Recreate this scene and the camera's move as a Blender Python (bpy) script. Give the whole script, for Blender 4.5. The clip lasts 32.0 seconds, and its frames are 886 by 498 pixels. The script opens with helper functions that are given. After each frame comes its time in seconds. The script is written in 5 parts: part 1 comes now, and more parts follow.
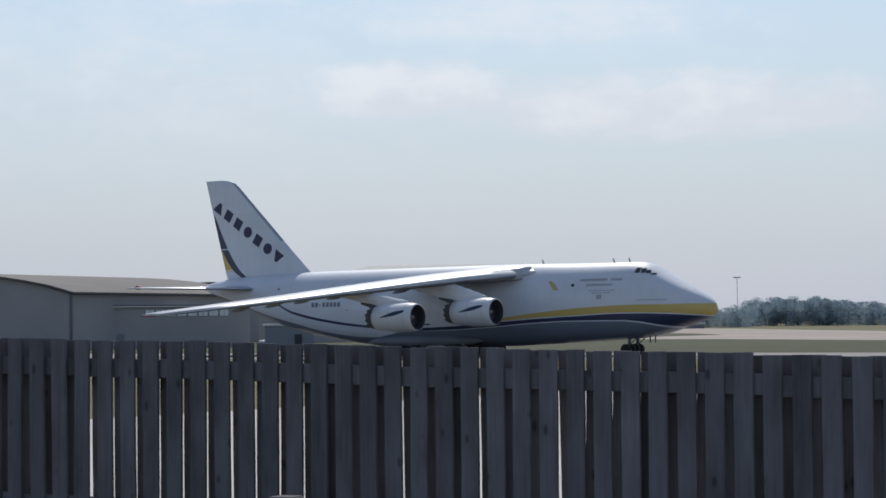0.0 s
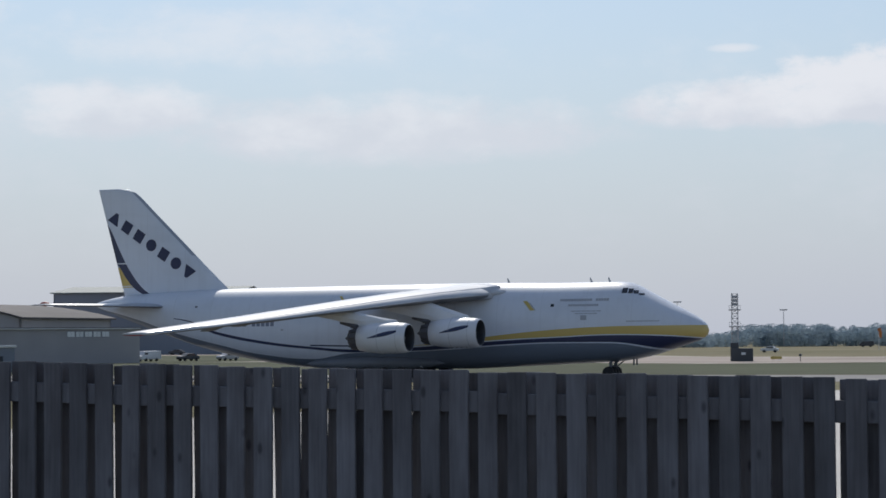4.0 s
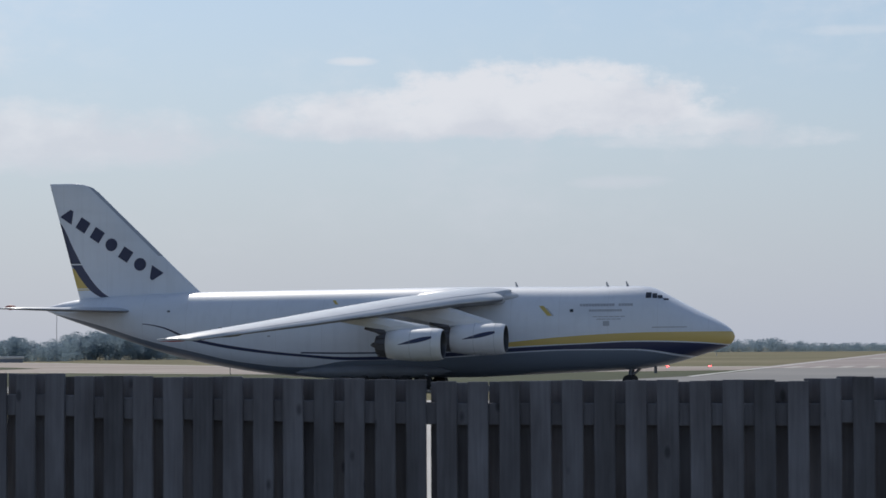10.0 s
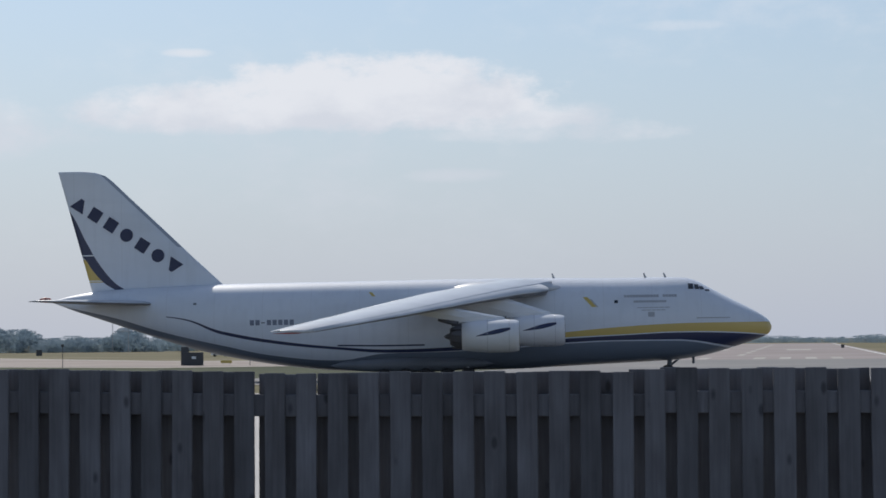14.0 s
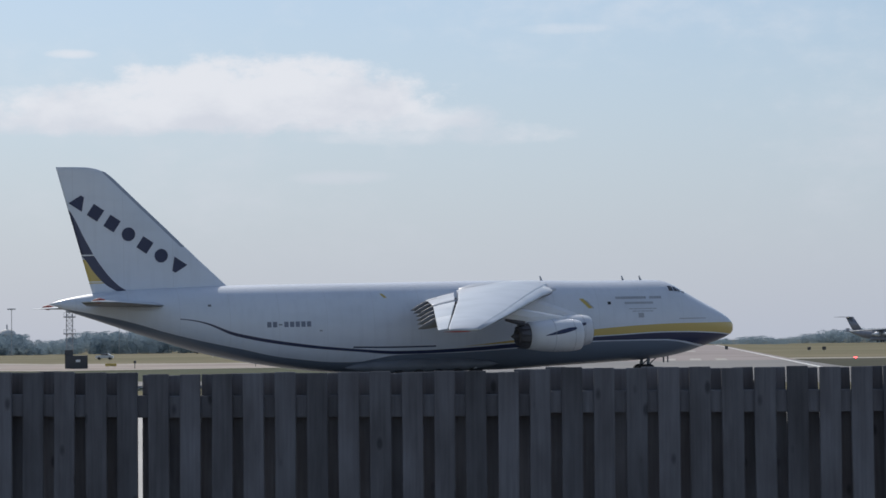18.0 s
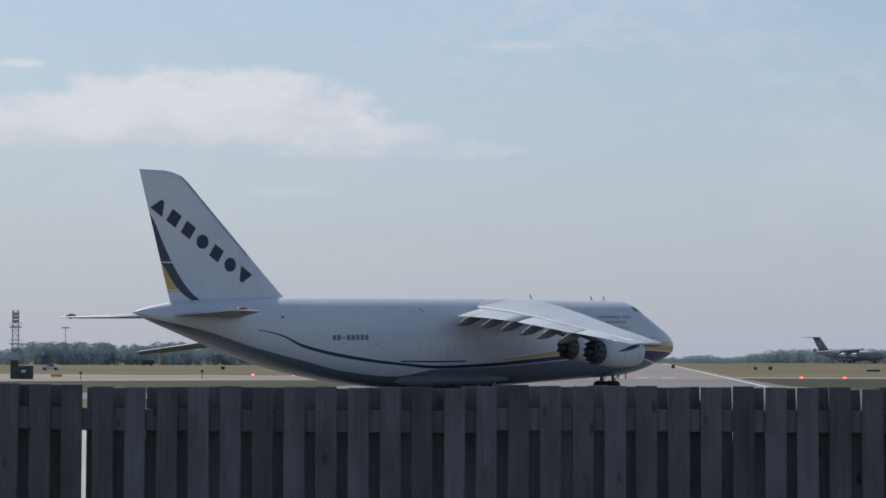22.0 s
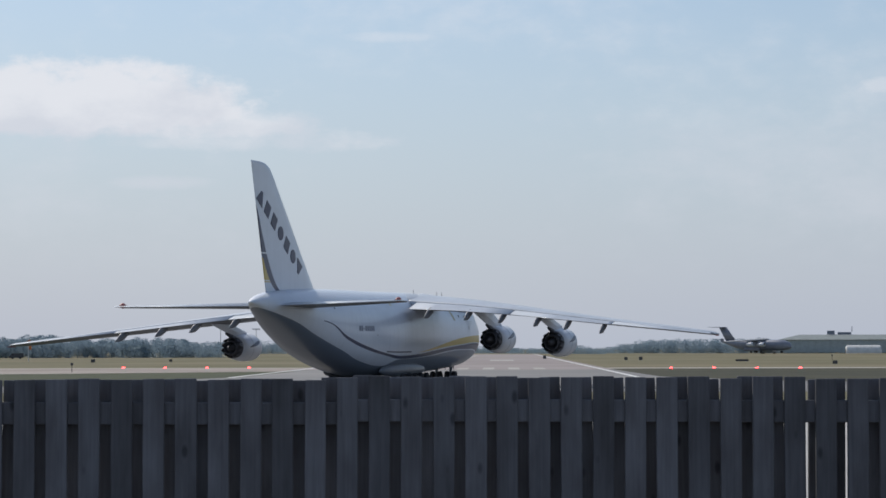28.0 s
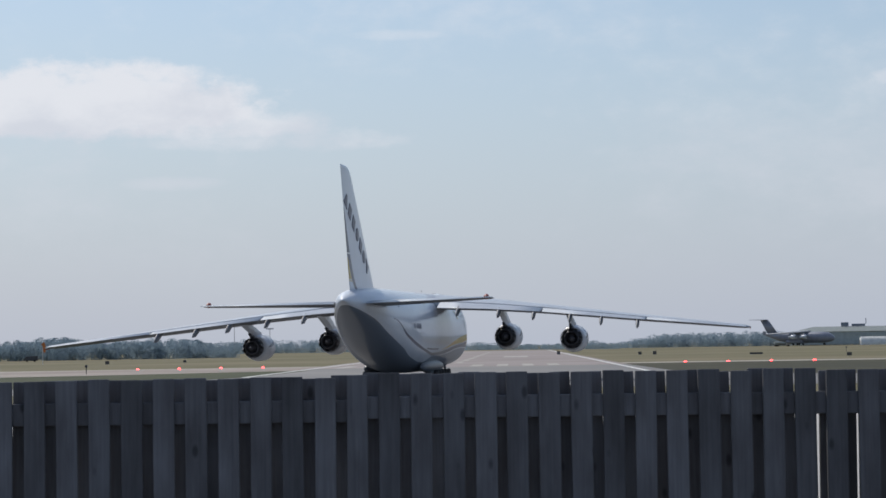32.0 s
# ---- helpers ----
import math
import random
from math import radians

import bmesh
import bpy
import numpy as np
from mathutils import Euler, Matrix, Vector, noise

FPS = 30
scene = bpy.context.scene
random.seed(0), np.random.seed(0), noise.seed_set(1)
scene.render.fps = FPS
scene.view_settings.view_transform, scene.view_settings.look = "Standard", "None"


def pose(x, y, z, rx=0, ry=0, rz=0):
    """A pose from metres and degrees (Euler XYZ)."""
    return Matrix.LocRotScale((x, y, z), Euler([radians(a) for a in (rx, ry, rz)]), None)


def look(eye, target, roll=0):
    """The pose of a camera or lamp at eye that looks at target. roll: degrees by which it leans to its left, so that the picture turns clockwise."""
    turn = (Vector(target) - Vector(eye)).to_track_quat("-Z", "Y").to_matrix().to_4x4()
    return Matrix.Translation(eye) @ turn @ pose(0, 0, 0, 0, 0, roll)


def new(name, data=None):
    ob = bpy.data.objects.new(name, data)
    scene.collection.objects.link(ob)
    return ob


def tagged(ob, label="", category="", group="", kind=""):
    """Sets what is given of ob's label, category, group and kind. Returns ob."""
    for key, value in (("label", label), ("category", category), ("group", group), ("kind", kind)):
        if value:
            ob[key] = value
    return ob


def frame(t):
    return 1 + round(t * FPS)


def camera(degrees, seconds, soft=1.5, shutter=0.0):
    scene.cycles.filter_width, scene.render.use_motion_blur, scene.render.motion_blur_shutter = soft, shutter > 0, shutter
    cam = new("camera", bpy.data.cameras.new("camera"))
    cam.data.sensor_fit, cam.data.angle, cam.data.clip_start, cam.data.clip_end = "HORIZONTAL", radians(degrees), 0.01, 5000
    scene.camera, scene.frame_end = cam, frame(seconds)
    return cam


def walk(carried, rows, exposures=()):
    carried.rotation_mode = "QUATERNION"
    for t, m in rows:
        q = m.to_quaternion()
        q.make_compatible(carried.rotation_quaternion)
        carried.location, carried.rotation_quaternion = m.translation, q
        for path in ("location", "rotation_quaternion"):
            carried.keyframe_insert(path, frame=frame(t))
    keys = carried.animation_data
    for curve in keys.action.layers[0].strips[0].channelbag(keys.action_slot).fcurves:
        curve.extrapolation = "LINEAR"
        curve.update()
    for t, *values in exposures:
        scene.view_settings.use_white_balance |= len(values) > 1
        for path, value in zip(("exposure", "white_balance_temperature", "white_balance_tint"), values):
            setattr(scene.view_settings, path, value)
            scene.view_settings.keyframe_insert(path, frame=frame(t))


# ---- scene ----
# ---------------------------------------------------------------- camera
EYE = Vector((0.0, 0.0, 3.93))


def view(yaw, pitch, roll, dx, dy, dz):
    """A hand-held pose: degrees to the right of +y, up, and the lean; metres off the standing point."""
    eye = EYE + Vector((dx, dy, dz))
    a, b = radians(yaw), radians(pitch)
    ahead = Vector((math.sin(a) * math.cos(b), math.cos(a) * math.cos(b), math.sin(b)))
    return look(eye, eye + ahead, -roll)


cam = camera(22.18, 32.0, soft=1.6, shutter=0.3)
walk(cam, [
    (0, view(-27.846, 1.762, 0.539, -0.075, 0.016, 0.065)),
    (0.5, view(-27.039, 1.819, 0.675, -0.093, 0.018, 0.060)),
    (1, view(-26.186, 1.876, 0.825, -0.118, 0.025, 0.053)),
    (1.5, view(-25.468, 2.033, 0.813, -0.116, 0.022, 0.042)),
    (2, view(-24.444, 2.318, 0.888, -0.122, 0.022, 0.039)),
    (2.5, view(-23.103, 2.451, 0.798, -0.147, 0.028, 0.051)),
    (3, view(-22.049, 2.393, 0.756, -0.158, 0.037, 0.044)),
    (3.5, view(-21.155, 2.322, 0.677, -0.163, 0.065, 0.039)),
    (4, view(-20.399, 2.275, 0.397, -0.157, 0.075, 0.038)),
    (4.5, view(-19.495, 2.458, 0.328, -0.140, 0.052, 0.034)),
    (6.5, view(-16.428, 2.681, 0.643, -0.107, 0.062, 0.013)),
    (7, view(-15.843, 2.621, 0.377, -0.106, 0.055, 0.018)),
    (7.5, view(-15.220, 2.516, 0.344, -0.099, 0.067, 0.009)),
    (8, view(-14.250, 2.412, 0.182, -0.082, 0.062, 0.009)),
    (8.5, view(-13.438, 2.480, 0.133, -0.075, 0.086, 0.001)),
    (9, view(-12.716, 2.465, 0.210, -0.063, 0.080, -0.002)),
    (9.5, view(-11.742, 2.399, 0.280, -0.045, 0.043, -0.001)),
    (10, view(-10.735, 2.497, 0.369, -0.029, -0.013, -0.000)),
    (10.5, view(-10.056, 2.617, 0.363, -0.013, -0.064, 0.009)),
    (11, view(-9.661, 2.676, 0.363, -0.005, -0.099, 0.010)),
    (11.5, view(-9.125, 2.776, 0.553, 0.011, -0.127, 0.013)),
    (12, view(-8.625, 2.832, 0.644, 0.014, -0.142, 0.011)),
    (12.5, view(-8.126, 2.816, 0.586, 0.019, -0.134, 0.010)),
    (13, view(-7.518, 2.674, 0.462, 0.018, -0.102, 0.007)),
    (13.5, view(-7.096, 2.476, 0.434, 0.012, -0.065, 0.003)),
    (14, view(-6.567, 2.283, 0.467, 0.010, -0.040, -0.005)),
    (14.5, view(-5.476, 2.327, 0.516, 0.010, -0.029, -0.011)),
    (16.5, view(-4.284, 2.281, 0.009, 0.012, -0.010, -0.003)),
    (17, view(-4.225, 2.178, 0.219, 0.011, -0.008, -0.005)),
    (17.5, view(-4.069, 2.303, 0.448, 0.010, -0.009, -0.012)),
    (18, view(-3.683, 2.318, 0.589, 0.012, -0.011, -0.015)),
    (18.5, view(-3.298, 2.376, 0.733, 0.021, -0.013, -0.021)),
    (19, view(-2.397, 1.946, 0.808, 0.020, -0.020, -0.005)),
    (19.5, view(-1.523, 1.962, 1.526, 0.023, 0.002, -0.006)),
    (20, view(-1.239, 2.465, 1.122, 0.031, -0.012, -0.001)),
    (20.5, view(-1.523, 2.587, 0.497, 0.025, -0.016, -0.005)),
    (21, view(-1.984, 2.433, 0.138, 0.023, -0.012, -0.009)),
    (21.5, view(-2.270, 2.427, -0.158, 0.017, -0.012, -0.012)),
    (22, view(-2.384, 2.702, -0.170, 0.013, 0.010, -0.011)),
    (22.5, view(-2.027, 2.910, 0.422, 0.017, -0.002, -0.008)),
    (23, view(-1.016, 2.810, 0.997, 0.028, -0.015, -0.010)),
    (23.5, view(-0.018, 2.841, 0.872, 0.040, -0.012, -0.002)),
    (24, view(0.040, 3.007, 0.542, 0.041, -0.028, 0.001)),
    (24.5, view(-0.173, 3.129, 0.230, 0.036, -0.037, 0.004)),
    (25, view(-0.297, 3.039, 0.317, 0.036, -0.019, -0.004)),
    (25.5, view(0.031, 2.705, 0.333, 0.049, -0.013, -0.006)),
    (26, view(0.411, 2.548, 0.170, 0.054, -0.010, -0.010)),
    (26.5, view(0.683, 2.543, -0.029, 0.061, -0.003, -0.008)),
    (28.5, view(0.957, 2.457, 0.197, 0.067, 0.035, -0.014)),
    (29, view(0.923, 2.424, 0.391, 0.064, 0.035, -0.014)),
    (29.5, view(0.774, 2.365, 0.486, 0.069, 0.036, -0.016)),
    (30, view(0.643, 2.269, 0.464, 0.073, 0.036, -0.015)),
    (30.5, view(0.557, 2.282, 0.407, 0.078, 0.028, -0.015)),
    (31, view(0.448, 2.346, 0.499, 0.077, 0.031, -0.016)),
    (31.5, view(0.431, 2.380, 0.777, 0.081, 0.038, -0.014)),
    (32, view(0.544, 2.419, 0.893, 0.089, 0.043, -0.018)),
], exposures=[(0.0, -0.06), (2.0, -0.08), (3.0, -0.14), (4.0, -0.11), (7.0, -0.27), (9.0, -0.19), (12.0, -0.2), (14.0, -0.12), (17.0, -0.15), (19.0, -0.1), (20.0, -0.2), (21.0, -0.31), (23.0, -0.25), (24.0, -0.22), (25.0, -0.24), (26.0, -0.15), (32.0, -0.14)])

# ---------------------------------------------------------------- sky, sun
SUN_AZ, SUN_EL = -27.0, 44.0   # degrees to the right of +y, and above the horizon
world = bpy.data.worlds.new("sky")
scene.world = world
world.use_nodes = True


def build_sky():
    nt = world.node_tree
    n, l = nt.nodes, nt.links
    n.clear()
    out = n.new("ShaderNodeOutputWorld")
    bg = n.new("ShaderNodeBackground")
    bg.inputs["Strength"].default_value = 0.1
    sky = n.new("ShaderNodeTexSky")
    sky.sky_type = "NISHITA"
    sky.sun_disc = False
    sky.sun_elevation = radians(SUN_EL)
    sky.sun_rotation = radians(SUN_AZ)
    sky.air_density, sky.dust_density, sky.ozone_density = 1.0, 0.6, 2.0
    tc = n.new("ShaderNodeTexCoord")
    sep = n.new("ShaderNodeSeparateXYZ")
    l.new(tc.outputs["Generated"], sep.inputs[0])

    def math_node(op, a, b=None, clamp=False):
        m = n.new("ShaderNodeMath")
        m.operation, m.use_clamp = op, clamp
        for i, v in enumerate((a, b)):
            if v is None:
                continue
            if isinstance(v, (int, float)):
                m.inputs[i].default_value = v
            else:
                l.new(v, m.inputs[i])
        return m.outputs[0]

    # bearing to the right of +y and elevation, in degrees
    az = math_node("MULTIPLY", math_node("ARCTAN2", sep.outputs[0], sep.outputs[1]), 57.2958)
    el = math_node("MULTIPLY", math_node("ARCSINE", sep.outputs[2]), 57.2958)
    uv = n.new("ShaderNodeCombineXYZ")
    l.new(az, uv.inputs[0])
    l.new(math_node("MULTIPLY", el, 1.7), uv.inputs[1])

    def noise_at(scale, detail, rough, off):
        mp = n.new("ShaderNodeMapping")
        mp.inputs["Location"].default_value = (off, off * 0.7, 0)
        l.new(uv.outputs[0], mp.inputs[0])
        t = n.new("ShaderNodeTexNoise")
        t.inputs["Scale"].default_value, t.inputs["Detail"].default_value, t.inputs["Roughness"].default_value = scale, detail, rough
        l.new(mp.outputs[0], t.inputs["Vector"])
        return t.outputs["Fac"]

    fine = noise_at(0.8, 10.0, 0.62, 3.1)
    broad = noise_at(0.10, 4.0, 0.5, 11.0)

    def puff(a0, e0, ra, re, flat, rag=1.0):
        """A cloud's body round a bearing and elevation, flatter below than above, with a ragged edge."""
        da = math_node("DIVIDE", math_node("SUBTRACT", az, a0), ra)
        de = math_node("SUBTRACT", el, e0)
        up = math_node("DIVIDE", math_node("MAXIMUM", de, 0.0), re)
        dn = math_node("DIVIDE", math_node("MINIMUM", de, 0.0), re * flat)
        d2 = math_node("ADD", math_node("MULTIPLY", da, da), math_node("ADD", math_node("MULTIPLY", up, up), math_node("MULTIPLY", dn, dn)))
        body = math_node("SUBTRACT", 1.0, d2)
        body = math_node("ADD", body, math_node("MULTIPLY", math_node("SUBTRACT", fine, 0.5), 2.6 * rag))
        return body

    def soft(v, lo, hi):
        r = n.new("ShaderNodeMapRange")
        r.interpolation_type = "SMOOTHSTEP"
        l.new(v, r.inputs[0])
        r.inputs[1].default_value, r.inputs[2].default_value = lo, hi
        return r.outputs[0]

    main = soft(puff(-8.4, 5.9, 5.3, 1.45, 0.5, 0.72), -0.05, 0.62)
    main = math_node("MAXIMUM", main, soft(puff(-12.4, 5.65, 4.2, 0.9, 0.55, 0.75), -0.15, 0.9))
    main = math_node("MAXIMUM", main, math_node("MULTIPLY", soft(puff(-5.0, 5.5, 3.6, 0.7, 0.5, 0.8), 0.0, 1.1), 0.85))
    tail = soft(puff(-3.9, 5.2, 4.2, 0.4, 0.8), 0.0, 1.3)
    left = soft(puff(-22.0, 5.2, 6.0, 0.95, 0.8, 0.8), -0.5, 0.9)
    left2 = soft(puff(-28.8, 5.7, 3.0, 0.85, 0.8, 0.8), -0.5, 0.9)
    left3 = soft(puff(-25.5, 7.6, 5.5, 0.9, 0.9, 1.0), -0.3, 1.4)
    small = soft(puff(-13.0, 7.25, 0.9, 0.16, 1.0, 0.5), 0.1, 1.1)
    small2 = soft(puff(-0.6, 7.85, 2.0, 0.22, 1.0, 0.6), 0.2, 1.5)
    right = soft(puff(12.0, 6.5, 1.0, 0.35, 0.8), 0.2, 1.2)
    low = soft(puff(-6.2, 4.15, 1.8, 0.25, 1.0, 0.5), 0.1, 1.4)
    left4 = soft(puff(-33.0, 8.2, 2.4, 0.5, 0.9, 0.9), 0.1, 1.5)
    thin = math_node("MULTIPLY", soft(math_node("ADD", math_node("MULTIPLY", broad, 0.75), math_node("MULTIPLY", fine, 0.35)), 0.5, 0.78), 0.45)
    cover = main
    for v, k in ((tail, 0.6), (left, 0.85), (left2, 0.85), (left3, 0.55), (left4, 0.7), (small, 0.75), (small2, 0.5), (right, 0.55), (low, 0.6), (thin, 1.0)):
        cover = math_node("MAXIMUM", cover, math_node("MULTIPLY", v, k))
    cover = math_node("MULTIPLY", cover, soft(el, 0.5, 4.0))

    # haze: the lower sky pales to a level grey-white
    tint = n.new("ShaderNodeMix")
    tint.data_type = "RGBA"
    haze = math_node("SUBTRACT", 1.0, soft(el, -1.0, 13.0))
    l.new(math_node("MULTIPLY", haze, 0.9), tint.inputs["Factor"])
    l.new(sky.outputs[0], tint.inputs["A"])
    tint.inputs["B"].default_value = (4.78, 5.41, 6.77, 1)
    lit = n.new("ShaderNodeMix")
    lit.data_type = "RGBA"
    l.new(math_node("MULTIPLY", cover, 0.9), lit.inputs["Factor"])
    l.new(tint.outputs["Result"], lit.inputs["A"])
    # the clouds' own modelling: bright crowns, greyer hollows and bases
    shade = n.new("ShaderNodeMix")
    shade.data_type = "RGBA"
    lump = noise_at(0.42, 6.0, 0.55, 27.0)
    l.new(soft(math_node("ADD", lump, math_node("MULTIPLY", math_node("SUBTRACT", el, 5.9), 0.14)), 0.3, 0.66), shade.inputs["Factor"])
    shade.inputs["A"].default_value, shade.inputs["B"].default_value = (7.2, 7.5, 8.3, 1), (8.6, 8.75, 9.3, 1)
    l.new(shade.outputs["Result"], lit.inputs["B"])
    l.new(lit.outputs["Result"], bg.inputs["Color"])
    l.new(bg.outputs[0], out.inputs[0])


build_sky()
sun_data = bpy.data.lights.new("sun", "SUN")
sun_data.energy, sun_data.angle, sun_data.color = 3.0, radians(0.6), (1.0, 0.95, 0.87)
sun = new("sun", sun_data)
_a, _e = radians(SUN_AZ), radians(SUN_EL)
_d = Vector((math.sin(_a) * math.cos(_e), math.cos(_a) * math.cos(_e), math.sin(_e)))
sun.matrix_world = look(_d * 200, (0, 0, 0))

# ---------------------------------------------------------------- materials
MATS = {}


def material(name, base, rough=0.7, metal=0.0, var=0.15, scale=3.0, bump=0.0, bump_scale=30.0, second=None, second_scale=0.4, by_object=0.0, spec=0.5, emit=0.0, coat=0.0):
    """A surface with grain and broad stains: base colour varied at two scales, and fine relief."""
    m = bpy.data.materials.new(name)
    m.use_nodes = True
    nt = m.node_tree
    n, l = nt.nodes, nt.links
    b = n["Principled BSDF"]
    b.inputs["Roughness"].default_value, b.inputs["Metallic"].default_value = rough, metal
    b.inputs["Specular IOR Level"].default_value = spec
    b.inputs["Coat Weight"].default_value = coat
    b.inputs["Coat Roughness"].default_value = 0.12
    tc = n.new("ShaderNodeTexCoord")
    t1 = n.new("ShaderNodeTexNoise")
    t1.inputs["Scale"].default_value, t1.inputs["Detail"].default_value = scale, 6.0
    l.new(tc.outputs["Object"], t1.inputs["Vector"])
    t2 = n.new("ShaderNodeTexNoise")
    t2.inputs["Scale"].default_value, t2.inputs["Detail"].default_value = second_scale, 3.0
    l.new(tc.outputs["Object"], t2.inputs["Vector"])
    mix1 = n.new("ShaderNodeMix")
    mix1.data_type = "RGBA"
    dark = tuple(c * (1 - var) for c in base)
    pale = tuple(min(1.0, c * (1 + var)) for c in base)
    mix1.inputs["A"].default_value, mix1.inputs["B"].default_value = (*dark, 1), (*pale, 1)
    l.new(t1.outputs["Fac"], mix1.inputs["Factor"])
    mix2 = n.new("ShaderNodeMix")
    mix2.data_type = "RGBA"
    ramp = n.new("ShaderNodeMapRange")
    ramp.inputs[1].default_value, ramp.inputs[2].default_value = 0.42, 0.66
    l.new(t2.outputs["Fac"], ramp.inputs[0])
    l.new(ramp.outputs[0], mix2.inputs["Factor"])
    l.new(mix1.outputs["Result"], mix2.inputs["A"])
    mix2.inputs["B"].default_value = (*(second or tuple(c * 0.85 for c in base)), 1)
    col = mix2.outputs["Result"]
    if by_object:
        oi = n.new("ShaderNodeObjectInfo")
        r2 = n.new("ShaderNodeMapRange")
        r2.inputs[3].default_value, r2.inputs[4].default_value = 1 - by_object, 1 + by_object
        l.new(oi.outputs["Random"], r2.inputs[0])
        sc = n.new("ShaderNodeVectorMath")
        sc.operation = "SCALE"
        l.new(col, sc.inputs[0])
        l.new(r2.outputs[0], sc.inputs["Scale"])
        col = sc.outputs[0]
    l.new(col, b.inputs["Base Color"])
    if bump:
        t3 = n.new("ShaderNodeTexNoise")
        t3.inputs["Scale"].default_value, t3.inputs["Detail"].default_value = bump_scale, 4.0
        l.new(tc.outputs["Object"], t3.inputs["Vector"])
        bp = n.new("ShaderNodeBump")
        bp.inputs["Strength"].default_value, bp.inputs["Distance"].default_value = bump, 0.02
        l.new(t3.outputs["Fac"], bp.inputs["Height"])
        l.new(bp.outputs[0], b.inputs["Normal"])
    if emit:
        b.inputs["Emission Color"].default_value, b.inputs["Emission Strength"].default_value = (*base, 1), emit
    MATS[name] = m
    return m


M_WHITE = material("white_paint", (0.74, 0.765, 0.81), 0.4, var=0.04, scale=0.8, second=(0.64, 0.665, 0.71), second_scale=0.25, coat=0.15)
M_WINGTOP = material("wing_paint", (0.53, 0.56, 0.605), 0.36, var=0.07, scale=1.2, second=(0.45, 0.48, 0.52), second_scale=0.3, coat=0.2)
M_WINGLOW = material("wing_underside_grey", (0.21, 0.215, 0.23), 0.5, var=0.12, scale=1.0, second=(0.16, 0.165, 0.18), second_scale=0.3)
M_BLUE = material("navy_paint", (0.022, 0.03, 0.085), 0.35, var=0.1)
M_YELLOW = material("yellow_paint", (0.6, 0.46, 0.13), 0.4, var=0.1)
M_GREYBELLY = material("grey_paint", (0.16, 0.175, 0.2), 0.4, var=0.12, scale=0.7)
M_LETTERDARK = material("dark_lettering", (0.2, 0.225, 0.3), 0.4, var=0.05)
M_LETTER = material("grey_lettering", (0.4, 0.42, 0.46), 0.4, var=0.05)
M_DARKMETAL = material("sooty_metal", (0.11, 0.11, 0.125), 0.6, metal=0.3, var=0.3)
M_TYRE = material("tyre_rubber", (0.025, 0.025, 0.027), 0.85, var=0.2)
M_WINDOW = material("dark_glass", (0.02, 0.025, 0.035), 0.08, spec=0.8)
M_RED = material("red_paint", (0.36, 0.07, 0.06), 0.5)
M_REDGLOW = material("red_lamp", (1.0, 0.06, 0.07), 0.4, emit=9.0)


